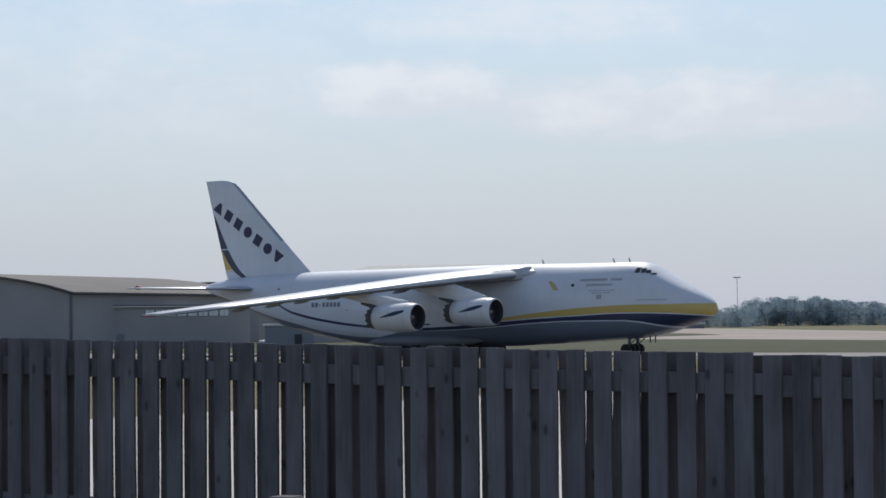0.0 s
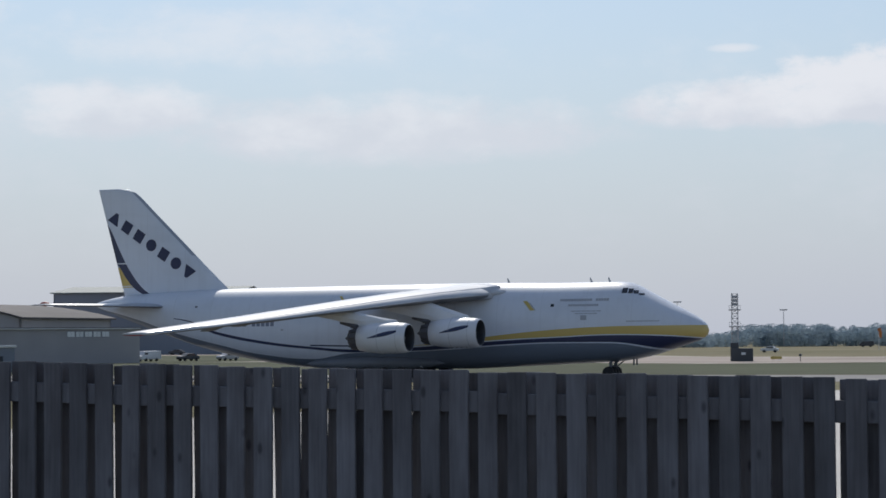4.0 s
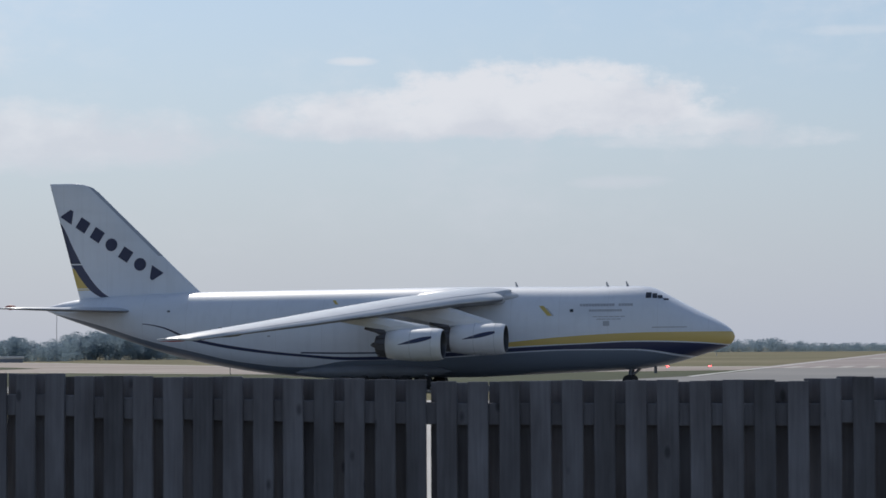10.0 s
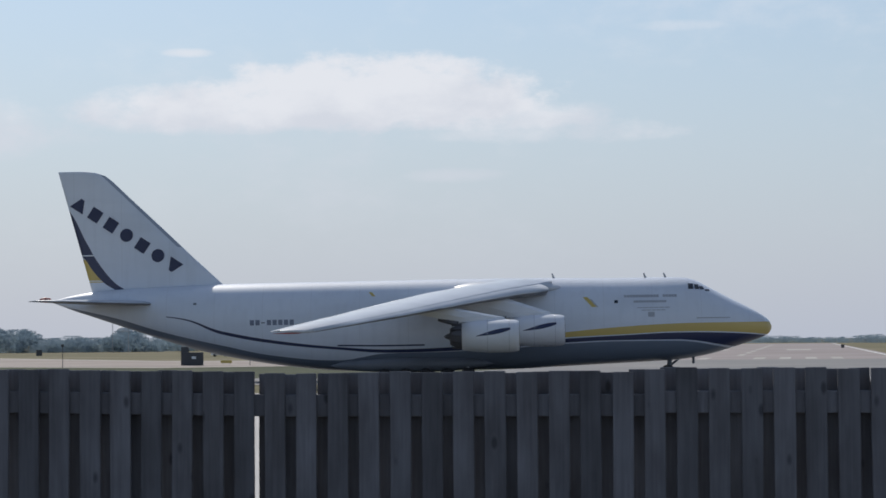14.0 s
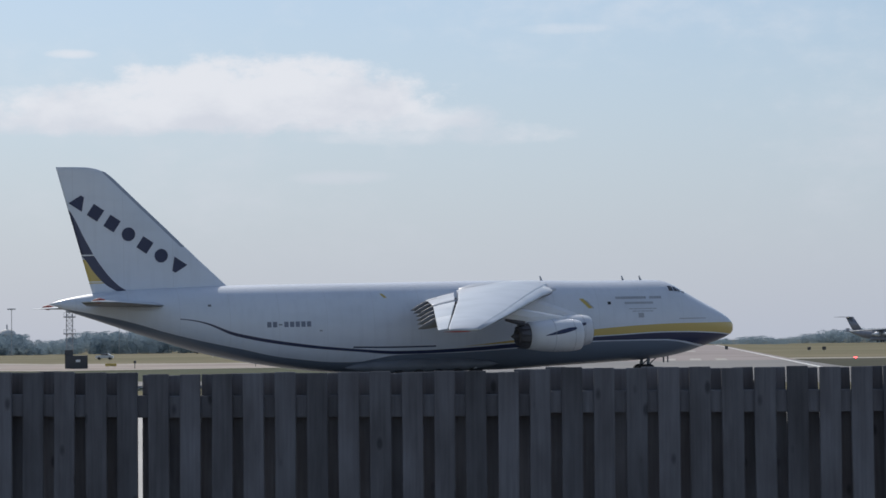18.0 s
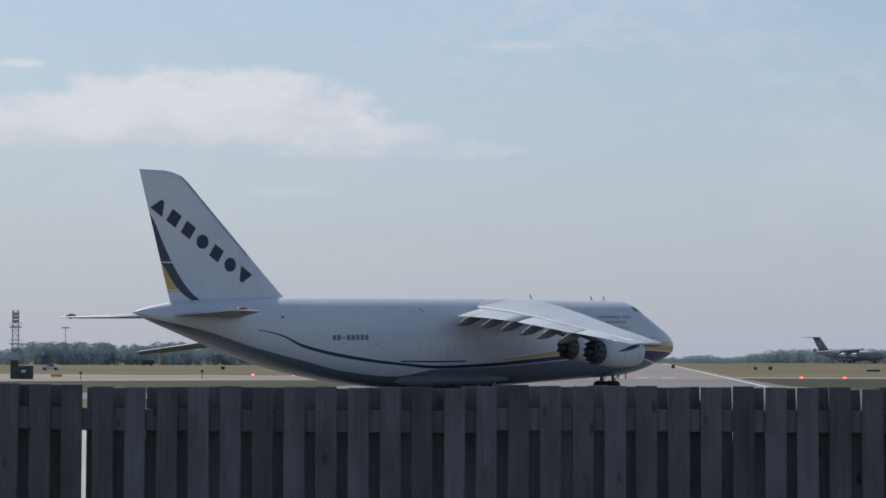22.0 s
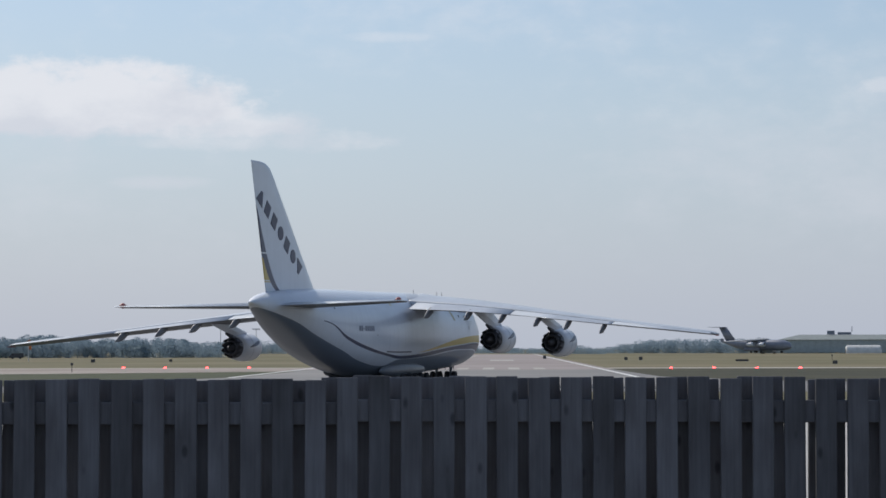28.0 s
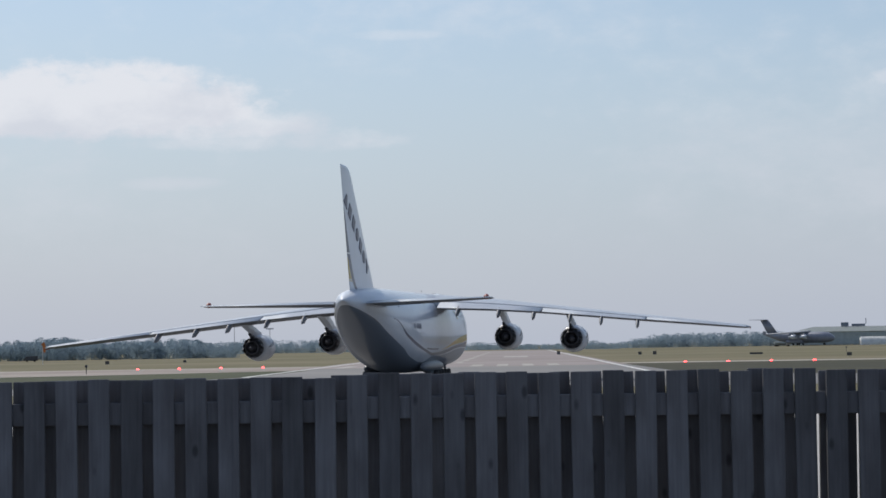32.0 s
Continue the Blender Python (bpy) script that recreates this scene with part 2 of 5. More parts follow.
def wood_material():
    """Weathered fence boards: upright grain, damp stains, knots, and a tone of its own for each board."""
    m = bpy.data.materials.new("weathered_boards")
    m.use_nodes = True
    nt = m.node_tree
    n, l = nt.nodes, nt.links
    b = n["Principled BSDF"]
    b.inputs["Roughness"].default_value = 0.88
    b.inputs["Specular IOR Level"].default_value = 0.25
    tc, oi = n.new("ShaderNodeTexCoord"), n.new("ShaderNodeObjectInfo")
    off = n.new("ShaderNodeVectorMath")
    off.operation = "ADD"
    sp = n.new("ShaderNodeCombineXYZ")
    for k, f in enumerate((37.0, 11.0, 53.0)):
        mu = n.new("ShaderNodeMath")
        mu.operation = "MULTIPLY"
        mu.inputs[1].default_value = f
        l.new(oi.outputs["Random"], mu.inputs[0])
        l.new(mu.outputs[0], sp.inputs[k])
    l.new(tc.outputs["Object"], off.inputs[0])
    l.new(sp.outputs[0], off.inputs[1])

    def noise(scale, detail, stretch):
        mp = n.new("ShaderNodeMapping")
        mp.inputs["Scale"].default_value = stretch
        l.new(off.outputs[0], mp.inputs[0])
        t = n.new("ShaderNodeTexNoise")
        t.inputs["Scale"].default_value, t.inputs["Detail"].default_value = scale, detail
        l.new(mp.outputs[0], t.inputs["Vector"])
        return t.outputs["Fac"]

    def ramp(v, lo, hi, a, c):
        r = n.new("ShaderNodeMapRange")
        l.new(v, r.inputs[0])
        for k, x in enumerate((lo, hi, a, c)):
            r.inputs[k + 1].default_value = x
        return r.outputs[0]

    grain = noise(1.0, 5.0, (70.0, 70.0, 3.0))
    stain = noise(1.0, 4.0, (6.0, 6.0, 2.2))
    vor = n.new("ShaderNodeTexVoronoi")
    mp = n.new("ShaderNodeMapping")
    mp.inputs["Scale"].default_value = (9.0, 2.0, 4.2)
    l.new(off.outputs[0], mp.inputs[0])
    l.new(mp.outputs[0], vor.inputs["Vector"])
    vor.inputs["Scale"].default_value = 1.0
    knot = ramp(vor.outputs["Distance"], 0.07, 0.16, 0.5, 1.0)
    tone = ramp(oi.outputs["Random"], 0.0, 1.0, 0.8, 1.2)
    val = tone
    for v in (ramp(grain, 0.3, 0.7, 0.86, 1.1), ramp(stain, 0.3, 0.7, 0.66, 1.22), knot):
        mu = n.new("ShaderNodeMath")
        mu.operation = "MULTIPLY"
        l.new(val, mu.inputs[0])
        l.new(v, mu.inputs[1])
        val = mu.outputs[0]
    sc = n.new("ShaderNodeVectorMath")
    sc.operation = "SCALE"
    hue = n.new("ShaderNodeMix")
    hue.data_type = "RGBA"
    hue.inputs["A"].default_value, hue.inputs["B"].default_value = (0.159, 0.15, 0.156, 1), (0.142, 0.146, 0.16, 1)
    l.new(stain, hue.inputs["Factor"])
    l.new(hue.outputs["Result"], sc.inputs[0])
    l.new(val, sc.inputs["Scale"])
    l.new(sc.outputs[0], b.inputs["Base Color"])
    bp = n.new("ShaderNodeBump")
    bp.inputs["Strength"].default_value, bp.inputs["Distance"].default_value = 0.5, 0.004
    l.new(grain, bp.inputs["Height"])
    l.new(bp.outputs[0], b.inputs["Normal"])
    return m


M_WOOD = wood_material()
M_GRASS = material("dry_grass", (0.18, 0.165, 0.098), 0.95, var=0.3, scale=0.12, second=(0.235, 0.203, 0.13), second_scale=0.012, spec=0.1)
M_GREEN = material("mown_grass", (0.086, 0.095, 0.06), 0.95, var=0.3, scale=0.3, second=(0.1, 0.11, 0.068), second_scale=0.02, spec=0.1)
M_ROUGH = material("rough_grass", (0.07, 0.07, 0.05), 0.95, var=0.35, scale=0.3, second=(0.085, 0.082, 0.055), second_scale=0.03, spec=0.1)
M_BLEACHED = material("bleached_concrete", (0.52, 0.5, 0.47), 0.85, var=0.1, scale=0.15, second=(0.44, 0.42, 0.39), second_scale=0.03)
M_ASPHALT = material("worn_asphalt", (0.17, 0.165, 0.165), 0.8, var=0.15, scale=0.2, second=(0.22, 0.21, 0.2), second_scale=0.02)
M_CONCRETE = material("pale_concrete", (0.42, 0.385, 0.33), 0.85, var=0.12, scale=0.15, second=(0.33, 0.29, 0.245), second_scale=0.02)
M_TAN = material("tan_pavement", (0.335, 0.275, 0.235), 0.85, var=0.14, scale=0.12, second=(0.25, 0.203, 0.175), second_scale=0.025)
M_RUNWAY = material("runway_asphalt", (0.315, 0.265, 0.25), 0.85, var=0.14, scale=0.12, second=(0.245, 0.207, 0.197), second_scale=0.025)
M_LINE = material("line_paint", (0.72, 0.72, 0.69), 0.7, var=0.1, scale=0.6)
M_WORN = material("worn_line_paint", (0.45, 0.425, 0.39), 0.8, var=0.2, scale=0.5, second=(0.36, 0.33, 0.29), second_scale=0.15)


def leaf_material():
    """Far foliage: distance haze put into a paler, bluer leaf colour; the leaves also let the sun through."""
    m = bpy.data.materials.new("hazed_foliage")
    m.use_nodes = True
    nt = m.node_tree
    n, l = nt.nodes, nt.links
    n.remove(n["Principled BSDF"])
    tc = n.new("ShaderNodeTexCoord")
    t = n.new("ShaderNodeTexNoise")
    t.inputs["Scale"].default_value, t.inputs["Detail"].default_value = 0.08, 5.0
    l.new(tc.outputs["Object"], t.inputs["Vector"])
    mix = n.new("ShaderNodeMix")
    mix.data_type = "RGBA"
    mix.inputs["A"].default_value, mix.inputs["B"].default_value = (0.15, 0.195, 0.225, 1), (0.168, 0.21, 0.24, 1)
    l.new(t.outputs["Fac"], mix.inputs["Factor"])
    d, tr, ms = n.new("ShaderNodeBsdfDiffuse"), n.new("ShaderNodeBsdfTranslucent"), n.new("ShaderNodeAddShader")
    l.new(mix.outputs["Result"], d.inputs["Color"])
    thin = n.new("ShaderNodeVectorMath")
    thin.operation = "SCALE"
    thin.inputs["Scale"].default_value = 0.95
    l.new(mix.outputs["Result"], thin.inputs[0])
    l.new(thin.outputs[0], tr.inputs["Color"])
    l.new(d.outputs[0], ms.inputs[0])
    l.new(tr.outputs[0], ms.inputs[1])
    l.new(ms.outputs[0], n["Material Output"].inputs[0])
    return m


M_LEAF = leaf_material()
M_ROOF = material("hangar_roof", (0.145, 0.134, 0.132), 0.85, var=0.12, scale=0.15, second=(0.12, 0.112, 0.11), second_scale=0.05)
M_WALLGREY = material("hangar_cladding", (0.24, 0.265, 0.31), 0.75, var=0.1, scale=0.2, second=(0.21, 0.23, 0.265), second_scale=0.05)
M_WALLBROWN = material("old_brickwork", (0.385, 0.372, 0.375), 0.85, var=0.14, scale=0.2, second=(0.345, 0.335, 0.34), second_scale=0.06)
M_DOORDARK = material("dark_doors", (0.05, 0.055, 0.065), 0.7)
M_GREENROOF = material("green_cladding", (0.235, 0.27, 0.265), 0.7, var=0.08, scale=0.1)
M_PALECLAD = material("pale_green_cladding", (0.44, 0.49, 0.49), 0.7, var=0.06, scale=0.1)
# the annex windows' sky reflection is put into this pale colour
M_PANE = material("pale_pane", (0.78, 0.8, 0.8), 0.25, var=0.1)
M_CAMO = material("military_grey", (0.26, 0.28, 0.34), 0.28, var=0.1)
M_CARWHITE = material("car_white", (0.75, 0.75, 0.76), 0.3)
M_CARGREY = material("car_silver", (0.4, 0.41, 0.43), 0.3, metal=0.4)
M_CARDARK = material("car_dark", (0.05, 0.055, 0.065), 0.35)
M_ORANGE = material("orange_paint", (0.6, 0.2, 0.05), 0.6)
M_LIGHTGREY = material("galvanised", (0.42, 0.43, 0.44), 0.55, metal=0.3)


# ---------------------------------------------------------------- mesh tools
def part(name, bm, mat, parent, label="", smooth=False):
    me = bpy.data.meshes.new(name)
    bm.to_mesh(me)
    bm.free()
    for m in (mat if isinstance(mat, (list, tuple)) else [mat]):
        me.materials.append(m)
    if smooth:
        for p in me.polygons:
            p.use_smooth = True
    ob = new(name, me)
    if parent is not None:
        ob.parent = parent
    if label:
        ob["label"] = label
    return ob


def empty(name, m, label, category, group="", kind=""):
    ob = new(name)
    ob.empty_display_size = 0.2
    ob.matrix_world = m
    return tagged(ob, label, category, group, kind)


def add_box(bm, cx, cy, cz, sx, sy, sz, m=None, bevel=0.0):
    r = bmesh.ops.create_cube(bm, size=1.0)
    vs = r["verts"]
    for v in vs:
        v.co = Vector((v.co.x * sx + cx, v.co.y * sy + cy, v.co.z * sz + cz))
    if bevel:
        es = list({e for v in vs for e in v.link_edges})
        r2 = bmesh.ops.bevel(bm, geom=es, offset=bevel, segments=1, affect="EDGES")
        vs = list({v for f in r2["faces"] for v in f.verts} | {v for v in vs if v.is_valid})
    if m is not None:
        for v in vs:
            v.co = m @ v.co
    return vs


def box_bm(cx, cy, cz, sx, sy, sz, m=None, bevel=0.0):
    bm = bmesh.new()
    add_box(bm, cx, cy, cz, sx, sy, sz, m, bevel)
    return bm


def add_tube(bm, a, b, r0, r1=None, seg=8, caps=True):
    a, b = Vector(a), Vector(b)
    r1 = r0 if r1 is None else r1
    d = b - a
    m = Matrix.Translation((a + b) / 2) @ d.to_track_quat("Z", "Y").to_matrix().to_4x4()
    bmesh.ops.create_cone(bm, cap_ends=caps, segments=seg, radius1=r0, radius2=r1, depth=d.length, matrix=m)


def tube_bm(a, b, r0, r1=None, seg=8):
    bm = bmesh.new()
    add_tube(bm, a, b, r0, r1, seg)
    return bm


def loft(bm, rings, close_ends=True):
    """Skin a list of equal closed rings of points."""
    rows = [[bm.verts.new(p) for p in ring] for ring in rings]
    n = len(rows[0])
    for a, b in zip(rows, rows[1:]):
        for i in range(n):
            j = (i + 1) % n
            bm.faces.new((a[i], a[j], b[j], b[i]))
    if close_ends:
        bm.faces.new(list(reversed(rows[0])))
        bm.faces.new(rows[-1])
    bmesh.ops.recalc_face_normals(bm, faces=bm.faces)
    return rows


def revolve(bm, axis_pts, seg=24, m=None):
    """A body of revolution round local x from (x, radius) pairs."""
    rings = []
    for x, r in axis_pts:
        ring = [Vector((x, r * math.cos(2 * math.pi * i / seg), r * math.sin(2 * math.pi * i / seg))) for i in range(seg)]
        rings.append([m @ p if m else p for p in ring])
    loft(bm, rings, False)


def interp(x, pts):
    for (x0, y0), (x1, y1) in zip(pts, pts[1:]):
        if x <= x1:
            k = 0 if x1 == x0 else max(0.0, (x - x0) / (x1 - x0))
            return y0 + (y1 - y0) * k
    return pts[-1][1]


def smooth_interp(x, pts):
    """Monotone-ish cubic through points."""
    xs = [p[0] for p in pts]
    ys = [p[1] for p in pts]
    if x <= xs[0]:
        return ys[0]
    if x >= xs[-1]:
        return ys[-1]
    i = max(k for k in range(len(xs) - 1) if xs[k] <= x)
    h = xs[i + 1] - xs[i]
    d = [(ys[k + 1] - ys[k]) / (xs[k + 1] - xs[k]) for k in range(len(xs) - 1)]

    def slope(k):
        if k == 0 or k == len(xs) - 1:
            return d[min(k, len(d) - 1)] if k else d[0]
        return 0.0 if d[k - 1] * d[k] <= 0 else 2 * d[k - 1] * d[k] / (d[k - 1] + d[k])

    t = (x - xs[i]) / h
    m0, m1 = slope(i) * h, slope(i + 1) * h
    return ys[i] * (2 * t**3 - 3 * t**2 + 1) + m0 * (t**3 - 2 * t**2 + t) + ys[i + 1] * (-2 * t**3 + 3 * t**2) + m1 * (t**3 - t**2)


def sheet(name, pts, z, mat, label, kind="structure", thick=0.0, parent=None):
    bm = bmesh.new()
    vs = [bm.verts.new((x, y, z)) for x, y in pts]
    f = bm.faces.new(vs)
    bm.normal_update()
    if f.normal.z < 0:
        f.normal_flip()
    bmesh.ops.triangulate(bm, faces=bm.faces)
    ob = part(name, bm, mat, parent)
    if parent is None:
        tagged(ob, label, name.replace("_", " "), kind=kind)
    return ob


# ---------------------------------------------------------------- ground
def hill(x, y):
    """Ground height: the bank by the fence, the level airfield, and the far ground that falls gently away."""
    def s(a, b, v):
        k = min(1.0, max(0.0, (v - a) / (b - a)))
        return k * k * (3 - 2 * k)
    z = 2.0 * (1 - s(13.0, 26.0, y))
    z -= 0.6 * s(480.0, 1300.0, y) * s(40.0, 140.0, x)
    return z


def build_ground():
    xs = sorted({*range(-3000, 3001, 500), *range(-1000, 1001, 100), *range(-60, 161, 20)})
    ys = sorted({-400, -100, *range(-20, 14, 11), *range(14, 34, 3), 60, 100, 200, 300, *range(400, 1500, 90), 1800, 2400, 3200, 4700})
    bm = bmesh.new()
    grid = [[bm.verts.new((x, y, hill(x, y))) for x in xs] for y in ys]
    for a, b in zip(grid, grid[1:]):
        for i in range(len(xs) - 1):
            bm.faces.new((a[i], a[i + 1], b[i + 1], b[i]))
    ob = part("ground", bm, M_GRASS, None, smooth=True)
    tagged(ob, "dry olive and straw coloured airfield grass", "ground", kind="structure")


build_ground()
RUN = 0.041   # the runway's lean to the right, metres per metre


def run_x(x, y):
    return x + RUN * (y - 392.0)


def build_pavements():
    sheet("grass_verge", [(-420, 232), (-38, 232), (-29, 266), (-22, 299), (-18, 366), (-45, 344), (-80, 324), (-140, 364), (-420, 395)], 0.012, M_GREEN, "mown green grass verge beside the taxiway")
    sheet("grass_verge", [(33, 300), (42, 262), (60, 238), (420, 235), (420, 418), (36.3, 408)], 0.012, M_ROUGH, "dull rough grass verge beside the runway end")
    sheet("taxiway", [(-600, 196), (90, 196), (60, 236), (42, 260), (33.2, 298), (35.5, 392), (-21, 392), (-18.5, 366), (-22.4, 299), (-29.4, 266), (-38, 230), (-600, 230)], 0.02, M_ASPHALT, "grey asphalt taxiway leading to the runway end")
    rows = [(y, run_x(-21, y), run_x(35.5, y)) for y in (392, 700, 1100, 1250)]
    sheet("runway", [(a, y) for y, a, b in rows] + [(b, y) for y, a, b in reversed(rows)], 0.028, M_RUNWAY, "wide pale brown runway of worn asphalt")
    far = [(run_x(-21, 434), 434), (-78, 431), (-108, 444), (-244, 653), (-313, 735), (-600, 1000)]
    near = [(-600, 420), (-140, 366), (-80, 326), (-45, 346), (-19, 368), (-21, 392)]
    sheet("apron_strip", far + near, 0.016, M_TAN, "pale brown paved strip across the airfield")
    inner = [(run_x(-21, 424), 424), (-78, 420), (-106, 428), (-236, 628), (-300, 702), (-600, 960)]
    sheet("apron_edge", far + list(reversed(inner)), 0.03, M_CONCRETE, "bleached concrete edge of the paved strip")
    sheet("apron_edge", [(-19, 368), (-45, 346), (-80, 326), (-140, 366), (-600, 420), (-600, 428), (-140, 371), (-80, 331), (-45, 351), (-19, 373)], 0.034, M_CONCRETE, "bleached concrete edge of the paved strip")
    sheet("apron_strip", [(36.4, 408), (420, 418), (420, 440), (37.2, 428)], 0.016, M_CONCRETE, "bleached concrete strip beside the runway lights")
    far_green = [(-30, 600), (-24.6, 600), (-21.5, 520), (-20.8, 480), (-23, 440), (-26, 415), (-30, 405)]
    sheet("grass_verge", [(d * math.sin(radians(a)), d * math.cos(radians(a))) for a, d in far_green], 0.04, M_GREEN, "thin olive grass before the metal-clad hangars")
    # runway markings: edge lines, threshold bars, aiming blocks
    for x in (-19.5, 33.3):
        sheet("edge_line", [(run_x(x, 292), 292), (run_x(x + 0.8, 292), 292), (run_x(x + 0.8, 1240), 1240), (run_x(x, 1240), 1240)], 0.036, M_LINE, "white painted runway edge line")
    for k in range(10):
        y0 = 470 + k * 62
        sheet("centre_line", [(run_x(3.4, y0), y0), (run_x(4.8, y0), y0), (run_x(4.8, y0 + 34), y0 + 34), (run_x(3.4, y0 + 34), y0 + 34)], 0.036, M_WORN, "worn white runway centre line dash")
    for k in range(4):
        for sgn in (-1, 1):
            x = 4.1 + sgn * (5 + 4.6 * k)
            sheet("threshold_bar", [(run_x(x - 1, 395), 395), (run_x(x + 1, 395), 395), (run_x(x + 1, 428), 428), (run_x(x - 1, 428), 428)], 0.036, M_WORN, "worn white threshold bar on the runway")
    for sgn in (-1, 1):
        x = 4.1 + sgn * 12
        sheet("aiming_block", [(run_x(x - 3.5, 640), 640), (run_x(x + 3.5, 640), 640), (run_x(x + 3.5, 690), 690), (run_x(x - 3.5, 690), 690)], 0.036, M_WORN, "worn white aiming block on the runway")


build_pavements()


def build_near_ground():
    sheet("perimeter_road", [(-64, 27), (300, 27), (300, 165), (-38, 165), (-46, 130), (-52, 108), (-54, 90), (-56, 75)], 0.03, M_BLEACHED, "pale concrete perimeter road beyond the fence")
    # added out of view so that grey, not green, bounces onto the fence
    sheet("car_park", [(-40, -30), (40, -30), (40, 9.6), (-40, 9.6)], 2.02, M_ASPHALT, "unseen grey ground added before the fence for its bounced light")


build_near_ground()

# ---------------------------------------------------------------- fence
FENCE_D, FENCE_PHI, PITCH = 10.65, radians(-1.0), 0.15
FENCE_A = -1.9   # along the fence: the wide slit beside one board


# rear boards placed so their slits fit the camera's view: metres along at the foot, degrees of lean
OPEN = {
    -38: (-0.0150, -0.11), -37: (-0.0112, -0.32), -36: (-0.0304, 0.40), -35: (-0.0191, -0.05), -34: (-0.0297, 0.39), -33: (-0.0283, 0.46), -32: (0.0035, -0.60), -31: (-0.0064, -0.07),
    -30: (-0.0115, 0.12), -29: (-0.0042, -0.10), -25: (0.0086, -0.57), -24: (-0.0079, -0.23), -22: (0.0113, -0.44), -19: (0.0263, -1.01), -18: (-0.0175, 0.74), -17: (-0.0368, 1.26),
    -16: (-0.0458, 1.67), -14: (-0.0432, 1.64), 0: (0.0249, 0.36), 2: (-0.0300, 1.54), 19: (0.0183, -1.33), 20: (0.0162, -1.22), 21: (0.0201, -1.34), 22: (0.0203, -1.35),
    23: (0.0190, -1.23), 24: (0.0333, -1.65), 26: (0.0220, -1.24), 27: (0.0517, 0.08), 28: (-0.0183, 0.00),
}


def fence_at(s, off=0.0):
    n = Vector((math.sin(FENCE_PHI), math.cos(FENCE_PHI), 0))
    a = Vector((math.cos(FENCE_PHI), -math.sin(FENCE_PHI), 0))
    return n * (FENCE_D + off) + a * s


def fence_top(s):
    return EYE.z + interp(s, [(-12, 0.05), (-9, 0.0), (-7, -0.043), (-5, -0.098), (-3.5, -0.118), (-2, -0.148), (-0.5, -0.153), (1, -0.158), (2.5, -0.165), (8, -0.18)])


def build_fence():
    rnd = random.Random(4)
    fence = empty("fence", Matrix.Translation(fence_at(0) + Vector((0, 0, 2.0))), "tall weathered timber hit-and-miss board fence, dark on its shaded side", "fence")
    base = fence.matrix_world.inverted()
    turn = Matrix.Rotation(-FENCE_PHI, 4, "Z")
    meshes = []
    for k in range(7):
        bm = bmesh.new()
        h = 1.8
        w, t = 0.099 + rnd.uniform(-0.0015, 0.002), 0.024
        add_box(bm, 0, 0, h / 2, w, t, h, bevel=0.003)
        bmesh.ops.subdivide_edges(bm, edges=[e for e in bm.edges if abs(e.verts[0].co.z - e.verts[1].co.z) > 1], cuts=5)
        for v in bm.verts:
            v.co.x += 0.0012 * math.sin(v.co.z * (3.1 + k) + k) + rnd.uniform(-0.0008, 0.0008)
            v.co.y += 0.003 * math.sin(v.co.z * 2.3 + 2 * k)
        me = bpy.data.meshes.new("slat")
        bm.to_mesh(me)
        bm.free()
        me.materials.append(M_WOOD)
        meshes.append(me)

    def slat(s, off, dz, lean):
        ob = new("slat", rnd.choice(meshes))
        p = fence_at(s, off)
        top = fence_top(s) + dz
        ob.parent = fence
        ob.matrix_basis = base @ Matrix.Translation((p.x, p.y, top - 1.8)) @ turn @ Matrix.Rotation(radians(lean), 4, "Y")
        return ob

    panel_dz = {}
    for i in range(-48, 44):
        s = FENCE_A + PITCH * i + 0.062 + 0.0023 * min(0, i + 25) + 0.005 * min(0, i + 32)
        pk = math.floor((i + 0.5) / 12)
        panel_dz.setdefault(pk, rnd.uniform(-0.008, 0.008))
        dz = panel_dz[pk] + rnd.uniform(-0.006, 0.004)
        lean = rnd.uniform(-0.06, 0.06)
        slat(s + rnd.uniform(-0.0012, 0.0012), -0.036, dz, lean)
        # the board behind is set to cover the gap as the camera sees it, but for those in OPEN
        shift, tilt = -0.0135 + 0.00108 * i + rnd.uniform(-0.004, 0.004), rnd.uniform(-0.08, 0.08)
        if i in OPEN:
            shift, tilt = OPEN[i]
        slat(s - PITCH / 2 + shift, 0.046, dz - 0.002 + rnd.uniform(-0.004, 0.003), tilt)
    # rails, in lengths of one panel, and posts behind
    for pk in range(-5, 5):
        s0 = FENCE_A + 0.062 + pk * 12 * PITCH
        for drop in (0.16, 0.95, 1.65):
            a, b = fence_at(s0 + 0.0005, 0.005), fence_at(s0 + 12 * PITCH - 0.0005, 0.005)
            za, zb = fence_top(s0) + panel_dz.get(pk, 0) - drop, fence_top(s0 + 12 * PITCH) + panel_dz.get(pk, 0) - drop
            bm = bmesh.new()
            ln = (b - a).length
            add_box(bm, 0, 0, 0, ln, 0.054, 0.105, bevel=0.004)
            mid = (a + b) / 2
            ob = part("rail", bm, M_WOOD, fence)
            ob.matrix_basis = base @ Matrix.Translation((mid.x, mid.y, (za + zb) / 2)) @ turn @ Matrix.Rotation(math.atan2(za - zb, ln), 4, "Y")
        p = fence_at(s0 + 6.45 * PITCH, 0.112)
        bm = box_bm(0, 0, 0.9, 0.1, 0.1, 1.8, bevel=0.006)
        ob = part("post", bm, M_WOOD, fence)
        ob.matrix_basis = base @ Matrix.Translation((p.x, p.y, fence_top(s0 + 0.9) - 1.86)) @ turn
    # a low sawn post that stands before the fence
    bm = box_bm(0, 0, 0.565, 0.14, 0.14, 1.13, bevel=0.012)
